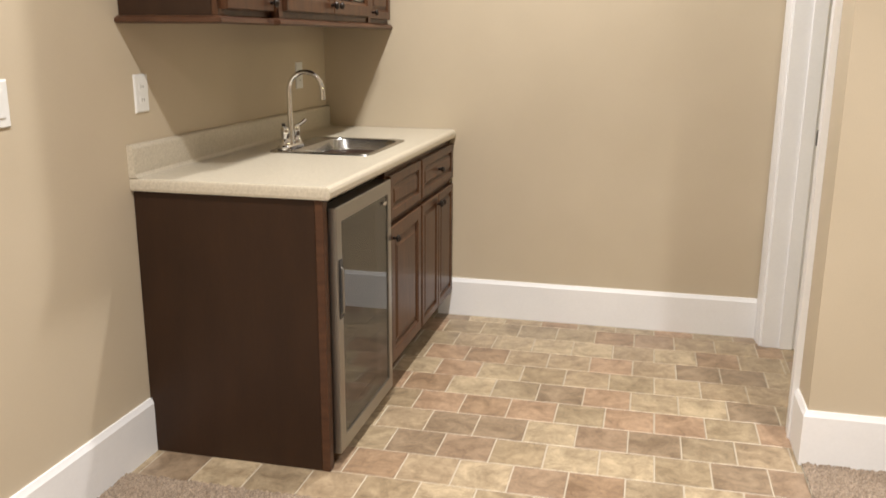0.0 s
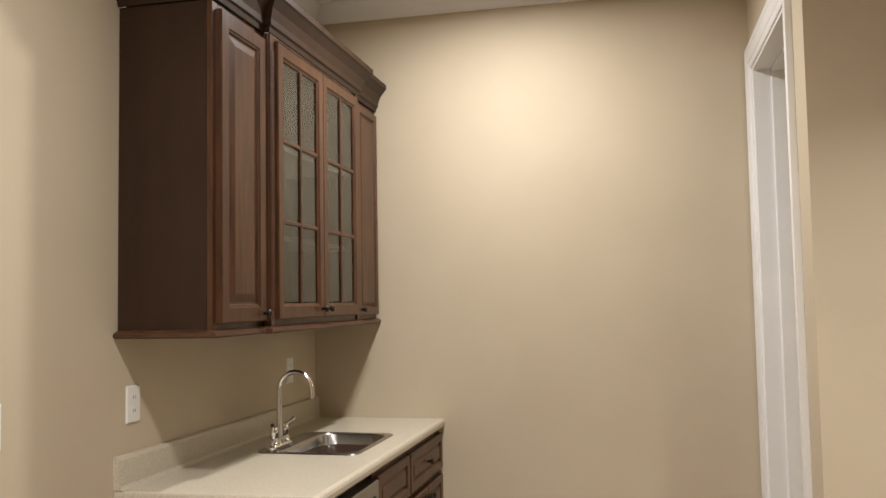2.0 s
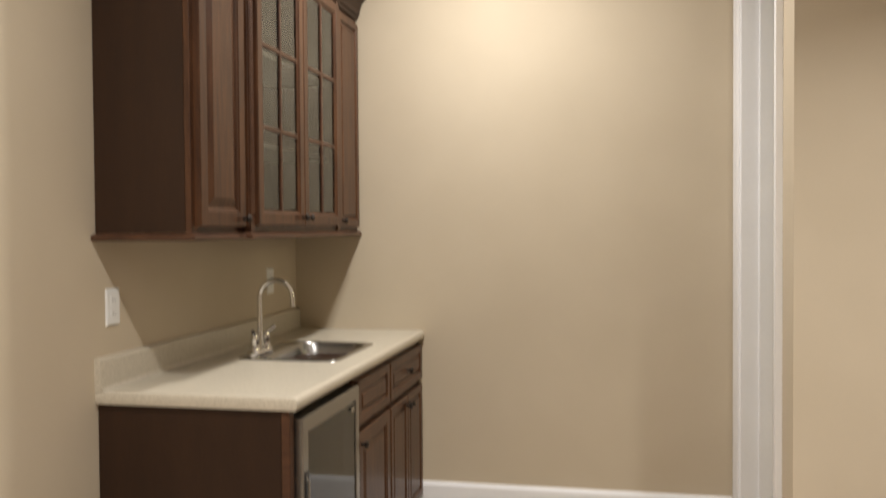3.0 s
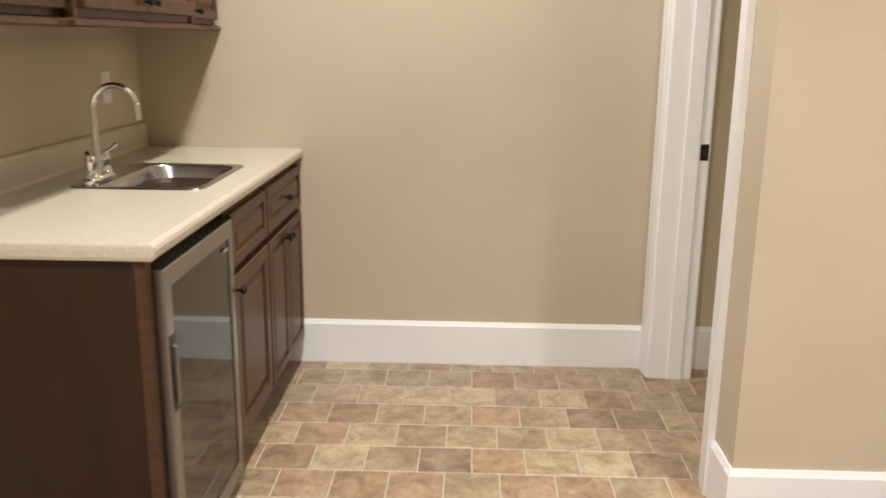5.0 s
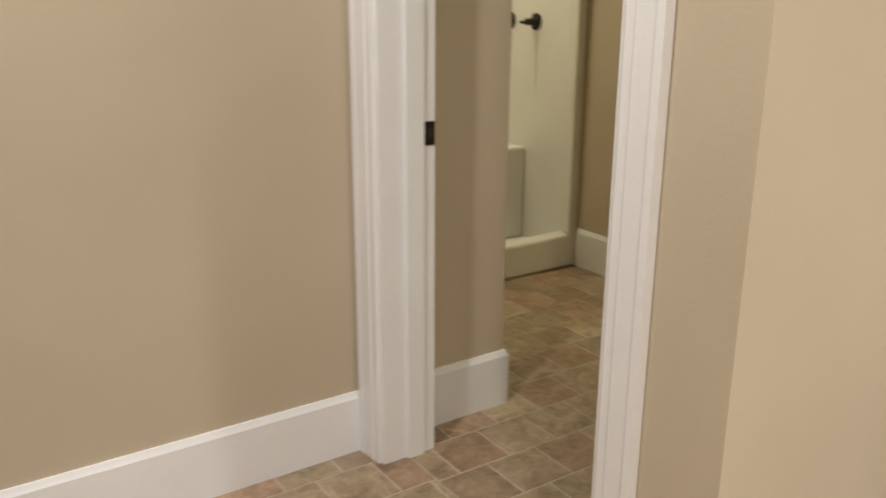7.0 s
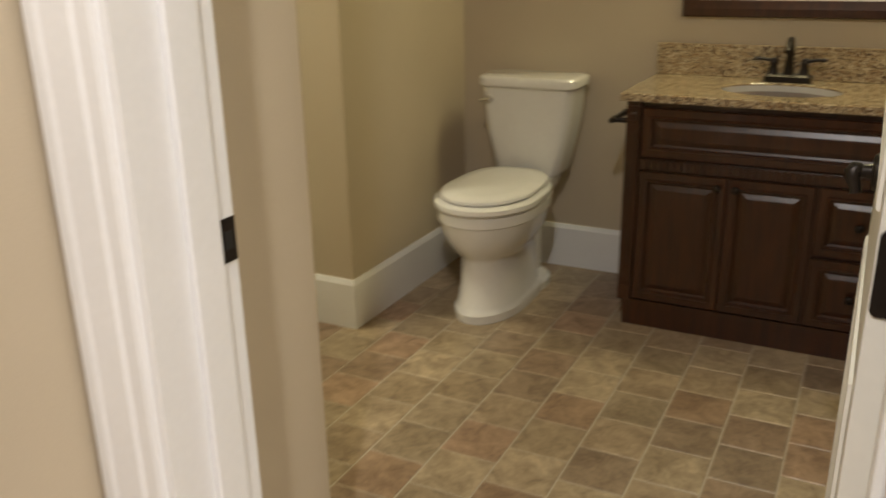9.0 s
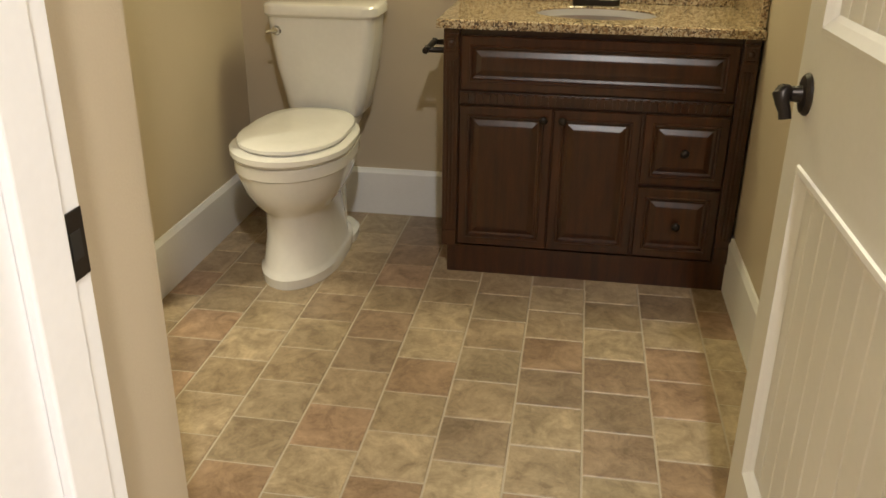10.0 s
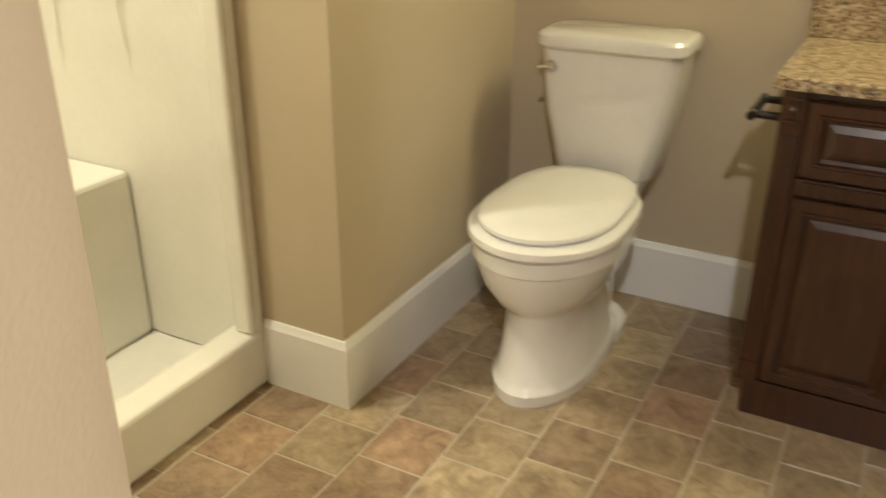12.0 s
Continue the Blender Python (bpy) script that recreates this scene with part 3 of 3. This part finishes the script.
for yy, s in ((DT, 1), (0, -1)):
    hd = part("door_handle", lathe(bmesh.new(), (DW - 0.078, yy, 0.950), (0, s, 0), [(0.034, 0), (0.034, 0.004), (0.030, 0.009), (0.014, 0.011), (0.012, 0.026), (0.015, 0.030), (0.016, 0.042), (0.012, 0.046), (0.001, 0.047)]), BRONZE, leaf, "dark bronze lever handle", True)
    px = DW - 0.078
    part("lever", tube(bmesh.new(), [(px, yy + s * 0.036, 0.954), (px - 0.005, yy + s * 0.041, 0.949), (px - 0.010, yy + s * 0.039, 0.936), (px - 0.012, yy + s * 0.034, 0.924), (px - 0.014, yy + s * 0.032, 0.912)], [0.014, 0.015, 0.0115, 0.010, 0.0105]), BRONZE, hd, smooth=True)
part("latch_plate", boxes(((DW - 0.0005, 0.008, 0.912), (DW + 0.001, DT - 0.008, 0.968))), BRONZE, leaf)
door.matrix_world = pose(INNER + 0.010, J0 + 0.006, 0, 0, 0.6) @ pose(0, -DT + 0.03, 0)
for z in (0.26, 1.015, 1.70, 2.28):
    part("hinge_leaf", loft(bmesh.new(), [[(d, a, b) for a, b, _ in rounded(DT / 2 + 0.001, z, 0.0165, 0.046, 0, 0.009)] for d in (0.0004, -0.0018)]), BRONZE, leaf, "dark bronze hinge leaf")
    hg = part("hinge", boxes(((JX1 - 0.036, J0 + 0.0002, z - 0.045), (JX1 + 0.004, J0 + 0.003, z + 0.045)), bevel=0.0012), BRONZE, frame_1, "dark bronze hinge")
    part("hinge_pin", tube(bmesh.new(), [(JX1 + 0.008, J0 + 0.004, z - 0.046), (JX1 + 0.008, J0 + 0.004, z + 0.046)], 0.006, 10), BRONZE, hg)

# ---- toilet ----
TY = 2.030
toilet = thing("toilet", "white porcelain two-piece toilet with closed lid", "toilet")


def egg(x_back, x_front, half, z, n=32):
    """An elongated oval in plan, blunt at the back."""
    out = []
    x_front, half = x_front - 0.022, half * 1.03
    mid = x_front + 0.42 * (x_back - x_front)
    for k in range(n):
        a = 2 * math.pi * k / n
        c, s = math.cos(a), math.sin(a)
        if c > 0:
            e = 0.62
            x = mid + (x_back - mid) * abs(c) ** e
            y = half * math.copysign(abs(s) ** 0.8, s) if s else 0.0
        else:
            x = mid + (mid - x_front) * c
            y = half * s
        out.append((x, TY + y, z))
    return out


bowl = [egg(4.62, 4.058, 0.127, 0.0), egg(4.62, 4.054, 0.130, 0.034), egg(4.615, 4.064, 0.123, 0.046), egg(4.57, 4.074, 0.118, 0.056), egg(4.56, 4.092, 0.107, 0.14), egg(4.55, 4.098, 0.104, 0.232), egg(4.55, 4.090, 0.110, 0.246), egg(4.55, 4.062, 0.130, 0.270), egg(4.555, 4.034, 0.154, 0.312), egg(4.56, 4.018, 0.171, 0.362), egg(4.565, 4.013, 0.175, 0.386), egg(4.565, 4.006, 0.181, 0.391), egg(4.57, 4.004, 0.183, 0.428), egg(4.565, 4.012, 0.176, 0.434)]
part("bowl", loft(bmesh.new(), bowl), PORCELAIN, toilet, smooth=True)
part("foot", loft(bmesh.new(), [egg(4.66, 4.40, 0.125, 0.001), egg(4.66, 4.40, 0.125, 0.028), egg(4.65, 4.41, 0.112, 0.040)]), PORCELAIN, toilet, smooth=True)
part("trapway", loft(bmesh.new(), [rounded(4.58, TY, 0.08, 0.065, 0.03, 0.05), rounded(4.57, TY, 0.08, 0.065, 0.2, 0.05), rounded(4.57, TY, 0.10, 0.075, 0.33, 0.06), rounded(4.60, TY, 0.15, 0.118, 0.43, 0.06), rounded(4.60, TY, 0.145, 0.115, 0.448, 0.06)]), PORCELAIN, toilet, smooth=True)
part("seat", loft(bmesh.new(), [egg(4.54, 4.000, 0.182, 0.4355), egg(4.54, 3.994, 0.189, 0.444), egg(4.54, 3.995, 0.189, 0.460), egg(4.535, 4.006, 0.178, 0.468)]), SEATMAT, toilet, smooth=True)
part("lid", loft(bmesh.new(), [egg(4.545, 4.026, 0.163, 0.4705), egg(4.545, 4.018, 0.170, 0.477), egg(4.545, 4.020, 0.168, 0.486), egg(4.538, 4.032, 0.158, 0.4915), egg(4.50, 4.09, 0.11, 0.4945)]), SEATMAT, toilet, smooth=True)
for s in (-1, 1):
    part("seat_hinge", boxes(((4.505, TY + s * 0.075 - 0.02, 0.448), (4.56, TY + s * 0.075 + 0.02, 0.472)), bevel=0.006), SEATMAT, toilet)
tank = [rounded(4.675, TY, 0.090, 0.130, 0.450, 0.04), rounded(4.675, TY, 0.096, 0.142, 0.462, 0.045), rounded(4.675, TY, 0.100, 0.156, 0.54, 0.045), rounded(4.673, TY, 0.103, 0.175, 0.62, 0.045), rounded(4.671, TY, 0.105, 0.189, 0.72, 0.045), rounded(4.670, TY, 0.106, 0.196, 0.803, 0.045)]
part("tank", loft(bmesh.new(), tank), PORCELAIN, toilet, smooth=True)
part("tank_lid", loft(bmesh.new(), [rounded(4.668, TY, 0.112, 0.202, 0.804, 0.05), rounded(4.668, TY, 0.119, 0.209, 0.812, 0.055), rounded(4.668, TY, 0.119, 0.209, 0.838, 0.055), rounded(4.668, TY, 0.112, 0.202, 0.847, 0.05), rounded(4.668, TY, 0.09, 0.19, 0.851, 0.05)]), PORCELAIN, toilet, smooth=True)
fl = part("flush_lever", lathe(bmesh.new(), (4.569, TY + 0.155, 0.755), (-1, 0, 0), [(0.017, 0), (0.017, 0.008), (0.012, 0.014), (0.010, 0.022)]), CHROME, toilet, "chrome flush lever", True)
part("lever_arm", tube(bmesh.new(), [(4.552, TY + 0.148, 0.755), (4.546, TY + 0.170, 0.754), (4.546, TY + 0.186, 0.751)], [0.008, 0.006, 0.007]), CHROME, fl, smooth=True)

# ---- vanity ----
VX, VY0, VY1, VT = 4.308, 0.590, 1.543, 0.830
vanity = thing("vanity", "dark cherry wooden vanity with raised panels and dentil strip", "vanity")
N = (-1, 0, 0)
R = (0, -1, 0)
part("body", boxes(((VX + 0.0005, VY0, 0.10), (4.797, VY1, VT)), bevel=0.001), CHERRY, vanity)
part("plinth", boxes(((VX - 0.012, VY0 + 0.003, 0.0), (4.797, VY1 - 0.020, 0.0995))), CHERRY, vanity)
for y in (VY0, VY1 - 0.050):
    pil = part("pilaster", boxes(((VX - 0.020, y, 0.10), (VX, y + 0.050, VT - 0.001)), bevel=0.002), CHERRY, vanity)
    for k in range(3):
        part("reed", boxes(((VX - 0.024, y + 0.009 + k * 0.0115, 0.18), (VX - 0.0201, y + 0.0175 + k * 0.0115, VT - 0.10)), bevel=0.0018), CHERRY, pil)
    part("rosette_block", panel(bmesh.new(), (VX - 0.020, y + 0.048, VT - 0.075), R, N, 0.046, 0.058, [(0, 0), (0, 0.006), (0.003, 0.008), (0.008, 0.008), (0.010, 0.005)]), CHERRY, pil)
    part("rosette", lathe(bmesh.new(), (VX - 0.025, y + 0.025, VT - 0.046), N, [(0.014, 0), (0.014, 0.003), (0.010, 0.002), (0.006, 0.005), (0.0005, 0.006)]), CHERRY, pil, smooth=True)
    part("pilaster_foot", boxes(((VX - 0.026, y + 0.001, 0.10), (VX - 0.0202, y + 0.049, 0.155)), bevel=0.002), CHERRY, pil)
VL, VR = VY1 - 0.052, VY0 + 0.052
VRINGS = [(0, 0), (0, 0.014), (0.003, 0.017), (0.026, 0.017), (0.029, 0.021), (0.034, 0.020), (0.038, 0.012), (0.046, 0.009), (0.062, 0.016), (0.066, 0.017)]
part("false_front", panel(bmesh.new(), (VX, VL - 0.004, 0.637), R, N, VL - VR - 0.008, 0.170, VRINGS), CHERRY, vanity)
dent = part("dentil_strip", boxes(((VX - 0.010, VR, 0.594), (VX, VL, 0.630)), bevel=0.001), CHERRY, vanity)
nd = 36
for k in range(nd):
    y = VR + 0.006 + k * (VL - VR - 0.012) / nd
    part("dentil", boxes(((VX - 0.021, y, 0.598), (VX - 0.0102, y + 0.0115, 0.626))), CHERRY, dent)
for a, b, kn in ((VL - 0.002, 1.190, 1.190 + 0.028), (1.186, 0.912, 1.186 - 0.028)):
    d = part("door", panel(bmesh.new(), (VX, a, 0.106), R, N, a - b, 0.480, VRINGS), CHERRY, vanity)
    knob_at((VX - 0.017, kn, 0.555), N, d)
for z0, z1 in ((0.356, 0.586), (0.106, 0.345)):
    d = part("drawer_front", panel(bmesh.new(), (VX, 0.902, z0), R, N, 0.902 - VR - 0.002, z1 - z0, VRINGS), CHERRY, vanity)
    knob_at((VX - 0.016, (0.902 + VR) / 2, (z0 + z1) / 2), N, d)

top = thing("granite_counter", "speckled brown granite vanity top with splashes", "countertop")
GX0, GX1, GY0, GY1, GZ = 4.270, 4.797, 0.583, 1.564, 0.858
BXc, BYc, BXr, BYr = 4.515, 1.076, 0.150, 0.198
bm = bmesh.new()


def oval(rx, ry, z, n=40):
    return [(BXc + rx * math.cos(2 * math.pi * k / n), BYc + ry * math.sin(2 * math.pi * k / n), z) for k in range(n)]


def outline(n=40, inset=0.0):
    out = []
    x0, x1, y0, y1 = GX0 + inset, GX1 - inset, GY0 + inset, GY1 - inset
    for k in range(n):
        a = 2 * math.pi * k / n
        c, s = math.cos(a), math.sin(a)
        t = min((x1 - BXc) / c if c > 1e-9 else (x0 - BXc) / c if c < -1e-9 else 1e9, (y1 - BYc) / s if s > 1e-9 else (y0 - BYc) / s if s < -1e-9 else 1e9)
        out.append([BXc + c * t, BYc + s * t])
    for px, py in ((x0, y0), (x0, y1), (x1, y0), (x1, y1)):
        i = min(range(n), key=lambda i: (out[i][0] - px) ** 2 + (out[i][1] - py) ** 2)
        out[i] = [px, py]
    return out


loops = [oval(BXr, BYr, 0.8305), [(x, y, 0.8305) for x, y in outline()], [(x, y, GZ - 0.004) for x, y in outline()], [(x, y, GZ) for x, y in outline(inset=0.004)], oval(BXr + 0.003, BYr + 0.003, GZ), oval(BXr, BYr, GZ - 0.003), oval(BXr, BYr, 0.8305)]
loft(bm, loops, False, False)
bmesh.ops.remove_doubles(bm, verts=bm.verts, dist=1e-6)
part("slab", bm, GRANITE, top)
part("backsplash", boxes(((4.777, 0.605, GZ + 0.0005), (4.797, 1.564, 0.977)), bevel=0.002), GRANITE, top)
part("side_splash", boxes(((4.30, 0.583, GZ + 0.0005), (4.797, 0.603, 0.977)), bevel=0.002), GRANITE, top)
basin = thing("undermount_basin", "white porcelain oval undermount basin in the granite", "sink")
part("bowl", loft(bmesh.new(), [oval(BXr + 0.012, BYr + 0.012, 0.8295), oval(BXr - 0.001, BYr - 0.001, 0.8295), oval(BXr - 0.001, BYr - 0.001, 0.850), oval(BXr - 0.004, BYr - 0.004, 0.851), oval(BXr - 0.004, BYr - 0.004, 0.793), oval(BXr - 0.03, BYr - 0.04, 0.733), oval(BXr - 0.08, BYr - 0.11, 0.698), oval(0.02, 0.02, 0.693)], False, True), PORCELAIN, basin, smooth=True)
faucet = thing("vanity_faucet", "dark bronze centerset faucet on the granite top", "faucet")
QX, QY = 4.715, 1.076
part("base_plate", loft(bmesh.new(), [rounded(QX, QY, 0.028, 0.080, z, 0.012) for z in (GZ + 0.0005, GZ + 0.020)] + [rounded(QX, QY, 0.020, 0.072, GZ + 0.028, 0.010)]), BRONZE, faucet, smooth=True)
part("spout", tube(bmesh.new(), [(QX, QY, GZ + 0.026), (QX, QY, GZ + 0.08), (QX - 0.005, QY, GZ + 0.125), (QX - 0.03, QY, GZ + 0.150), (QX - 0.07, QY, GZ + 0.140), (QX - 0.105, QY, GZ + 0.115)], [0.019, 0.014, 0.013, 0.013, 0.012, 0.011]), BRONZE, faucet, smooth=True)
for s in (-1, 1):
    v = part("valve", lathe(bmesh.new(), (QX, QY + s * 0.052, GZ + 0.026), (0, 0, 1), [(0.019, 0), (0.014, 0.02), (0.012, 0.035), (0.016, 0.045), (0.012, 0.056), (0.001, 0.06)]), BRONZE, faucet, smooth=True)
    part("lever", tube(bmesh.new(), [(QX, QY + s * 0.052, GZ + 0.074), (QX, QY + s * 0.09, GZ + 0.080), (QX, QY + s * 0.122, GZ + 0.080)], [0.007, 0.006, 0.007]), BRONZE, v, smooth=True)

# towel ring bar on the vanity's side
holder = thing("towel_bar", "dark bronze paper bar fixed to the vanity's side", "towel bar")
for x in (4.37, 4.52):
    part("post", lathe(bmesh.new(), (x, VY1 - 0.002, 0.745), (0, 1, 0), [(0.024, 0), (0.022, 0.006), (0.010, 0.012), (0.009, 0.060), (0.014, 0.075)]), BRONZE, holder, smooth=True)
part("bar", tube(bmesh.new(), [(4.345, VY1 + 0.068, 0.745), (4.54, VY1 + 0.068, 0.745)], 0.0105), BRONZE, holder, smooth=True)

# framed mirror above the vanity
mirror = thing("mirror", "dark wood framed mirror on the wall above the vanity", "mirror")
MY0, MY1, MZ0, MZ1 = 0.68, 1.482, 1.075, 2.0
rings = [(0, 0.0), (0, 0.018), (0.006, 0.024), (0.030, 0.022), (0.050, 0.014), (0.060, 0.010), (0.060, 0.0)]
loops = [[(4.7995 - dd, a, b) for a, b in ((MY0 + i, MZ0 + i), (MY1 - i, MZ0 + i), (MY1 - i, MZ1 - i), (MY0 + i, MZ1 - i))] for i, dd in rings]
bm = loft(bmesh.new(), loops, False, False)
part("frame", bm, CHERRY, mirror)
part("glass", boxes(((4.793, MY0 + 0.059, MZ0 + 0.059), (4.797, MY1 - 0.059, MZ1 - 0.059))), MIRROR, mirror)

# ---- shower ----
shower = thing("shower_stall", "cream white moulded shower stall with seat and curb", "shower")
X0, X1, Y0, Y1, ZT = NIB + 0.002, CHX - 0.0015, SHY, 3.628, 2.245
part("curb", boxes(((X0, Y0, 0.0), (X1, Y0 + 0.09, 0.162)), bevel=0.012), ACRYLIC, shower)
part("pan", boxes(((X0, Y0 + 0.0905, 0.0), (X1, Y1, 0.060)), bevel=0.006), ACRYLIC, shower)
part("back_wall", boxes(((X0, Y1 - 0.02, 0.0605), (X1 - 0.031, Y1, ZT)), bevel=0.003), ACRYLIC, shower)
part("side_wall", boxes(((X1 - 0.030, Y0 + 0.004, 0.0605), (X1, Y1, ZT)), bevel=0.008), ACRYLIC, shower)
part("side_wall", boxes(((X0, Y0 + 0.004, 0.0605), (X0 + 0.02, Y1 - 0.021, ZT)), bevel=0.003), ACRYLIC, shower)
part("front_flange", boxes(((X1 - 0.055, Y0 + 0.002, 0.1625), (X1 - 0.0305, Y0 + 0.060, ZT)), bevel=0.011), ACRYLIC, shower)
part("seat", boxes(((3.20, 3.035, 0.0605), (X1 - 0.031, Y1 - 0.021, 0.54)), bevel=0.014), ACRYLIC, shower)
part("ledge", boxes(((X1 - 0.150, 3.285, 1.300), (X1 - 0.031, Y1 - 0.0205, 1.325)), bevel=0.006), ACRYLIC, shower)
valves = thing("shower_valve", "dark bronze shower valve handles on the cream wall", "shower valve")
for y in (2.985, 3.186):
    c = part("escutcheon", lathe(bmesh.new(), (X1 - 0.030, y, 1.163), N, [(0.042, 0), (0.040, 0.006), (0.022, 0.014), (0.014, 0.05), (0.018, 0.062), (0.010, 0.07)]), BRONZE, valves, smooth=True)
    part("lever", tube(bmesh.new(), [(X1 - 0.088, y, 1.163), (X1 - 0.100, y, 1.163), (X1 - 0.130, y, 1.161)], [0.010, 0.008, 0.007]), BRONZE, c, smooth=True)

# ---- floors ----
structure("subfloor", boxes(((-0.15, -0.20, -0.20), (5.0, 3.75, -0.0022))), GROUT, "pale grout bed under the floor tiles", "floor")
carpet_bm = boxes(((0.0, -5.0, -0.2), (5.0, -0.201, -0.02)), ((SIDE, -0.2, -0.005), (5.0, NEAR, 0.0)))
structure("carpet_backing", carpet_bm, CARPETMAT, "brown carpet backing of the room", "floor")
rng = random.Random(4)


def pile(x0, x1, y0, y1, step, name):
    """Carpet: a lumpy sheet of tufts."""
    nx, ny = int((x1 - x0) / step), int((y1 - y0) / step)
    verts = [(x0 + (x1 - x0) * i / nx, y0 + (y1 - y0) * j / ny, 0.004 + rng.random() * 0.011) for j in range(ny + 1) for i in range(nx + 1)]
    faces = [(j * (nx + 1) + i, j * (nx + 1) + i + 1, (j + 1) * (nx + 1) + i + 1, (j + 1) * (nx + 1) + i) for j in range(ny) for i in range(nx)]
    me = bpy.data.meshes.new(name)
    me.from_pydata(verts, [], faces)
    me.materials.append(CARPETMAT)
    return tagged(new(name, me), "brown speckled cut-pile carpet beside the tiles", "carpet", kind="structure")


pile(WEST, 5.0, -5.0, -0.6, 0.05, "carpet")
pile(WEST, SIDE - 0.005, -0.6, -0.175, 0.006, "carpet")
pile(SIDE - 0.005, 3.2, -0.6, NEAR - 0.005, 0.006, "carpet")
pile(3.2, 5.0, -0.6, NEAR - 0.005, 0.05, "carpet")

floor = thing("floor", "slate-look floor tiles in tan, grey and rust", "floor", kind="structure")
TX, TYP, G = 0.1785, 0.1752, 0.0045
SPLIT = 2.18      # the two rooms' tiles meet under the door
meshes = {}


def tile_mesh(w, d):
    key = (round(w, 3), round(d, 3))
    if key not in meshes:
        bm = bmesh.new()
        c = 0.0018
        loft(bm, [[(x * (w / 2 - i), y * (d / 2 - i), z) for x, y in ((-1, -1), (1, -1), (1, 1), (-1, 1))] for i, z in ((0, -0.005), (0, -0.002), (c, 0.0))], cap_start=False)
        me = bpy.data.meshes.new("tile")
        bm.to_mesh(me)
        bm.free()
        me.materials.append(TILE)
        meshes[key] = me
    return meshes[key]


for base_y, base_x, near_x, far_x in ((0.186, 1.267, WEST, SPLIT), (0.697, 3.507, SPLIT, 4.82)):
    for row in range(-5, 15):
        b0 = base_y + row * TYP
        lo_y, hi_y = max(b0, -0.172), min(b0 + TYP, SHY + 0.03)
        if hi_y - lo_y < 0.012:
            continue
        x1 = min(far_x, SIDE - 0.005) if b0 < NEAR else far_x
        first = base_x + (TX / 2 if row % 2 else 0) - 12 * TX
        for k in range(32):
            a0 = first + k * TX
            lo_x, hi_x = max(a0, near_x), min(a0 + TX, x1)
            hidden = (hi_x < 0.53 and lo_y > 0.03) or (lo_x > INNER and hi_y < SOUTH) or (hi_x < NIB and lo_y > FAR) or (lo_x > CHX + 0.02 and lo_y > CHY + 0.02)
            if hi_x - lo_x < 0.012 or hidden:
                continue
            gb = G / 2 if lo_y == b0 else 0
            gr = G / 2 if hi_x == a0 + TX else 0
            w, d = hi_x - lo_x - G / 2 - gr, hi_y - lo_y - gb - G / 2
            t = new("tile", tile_mesh(w, d))
            t.location = (lo_x + G / 2 + w / 2, lo_y + gb + d / 2, rng.uniform(-0.0006, 0.0))
            t.parent = floor
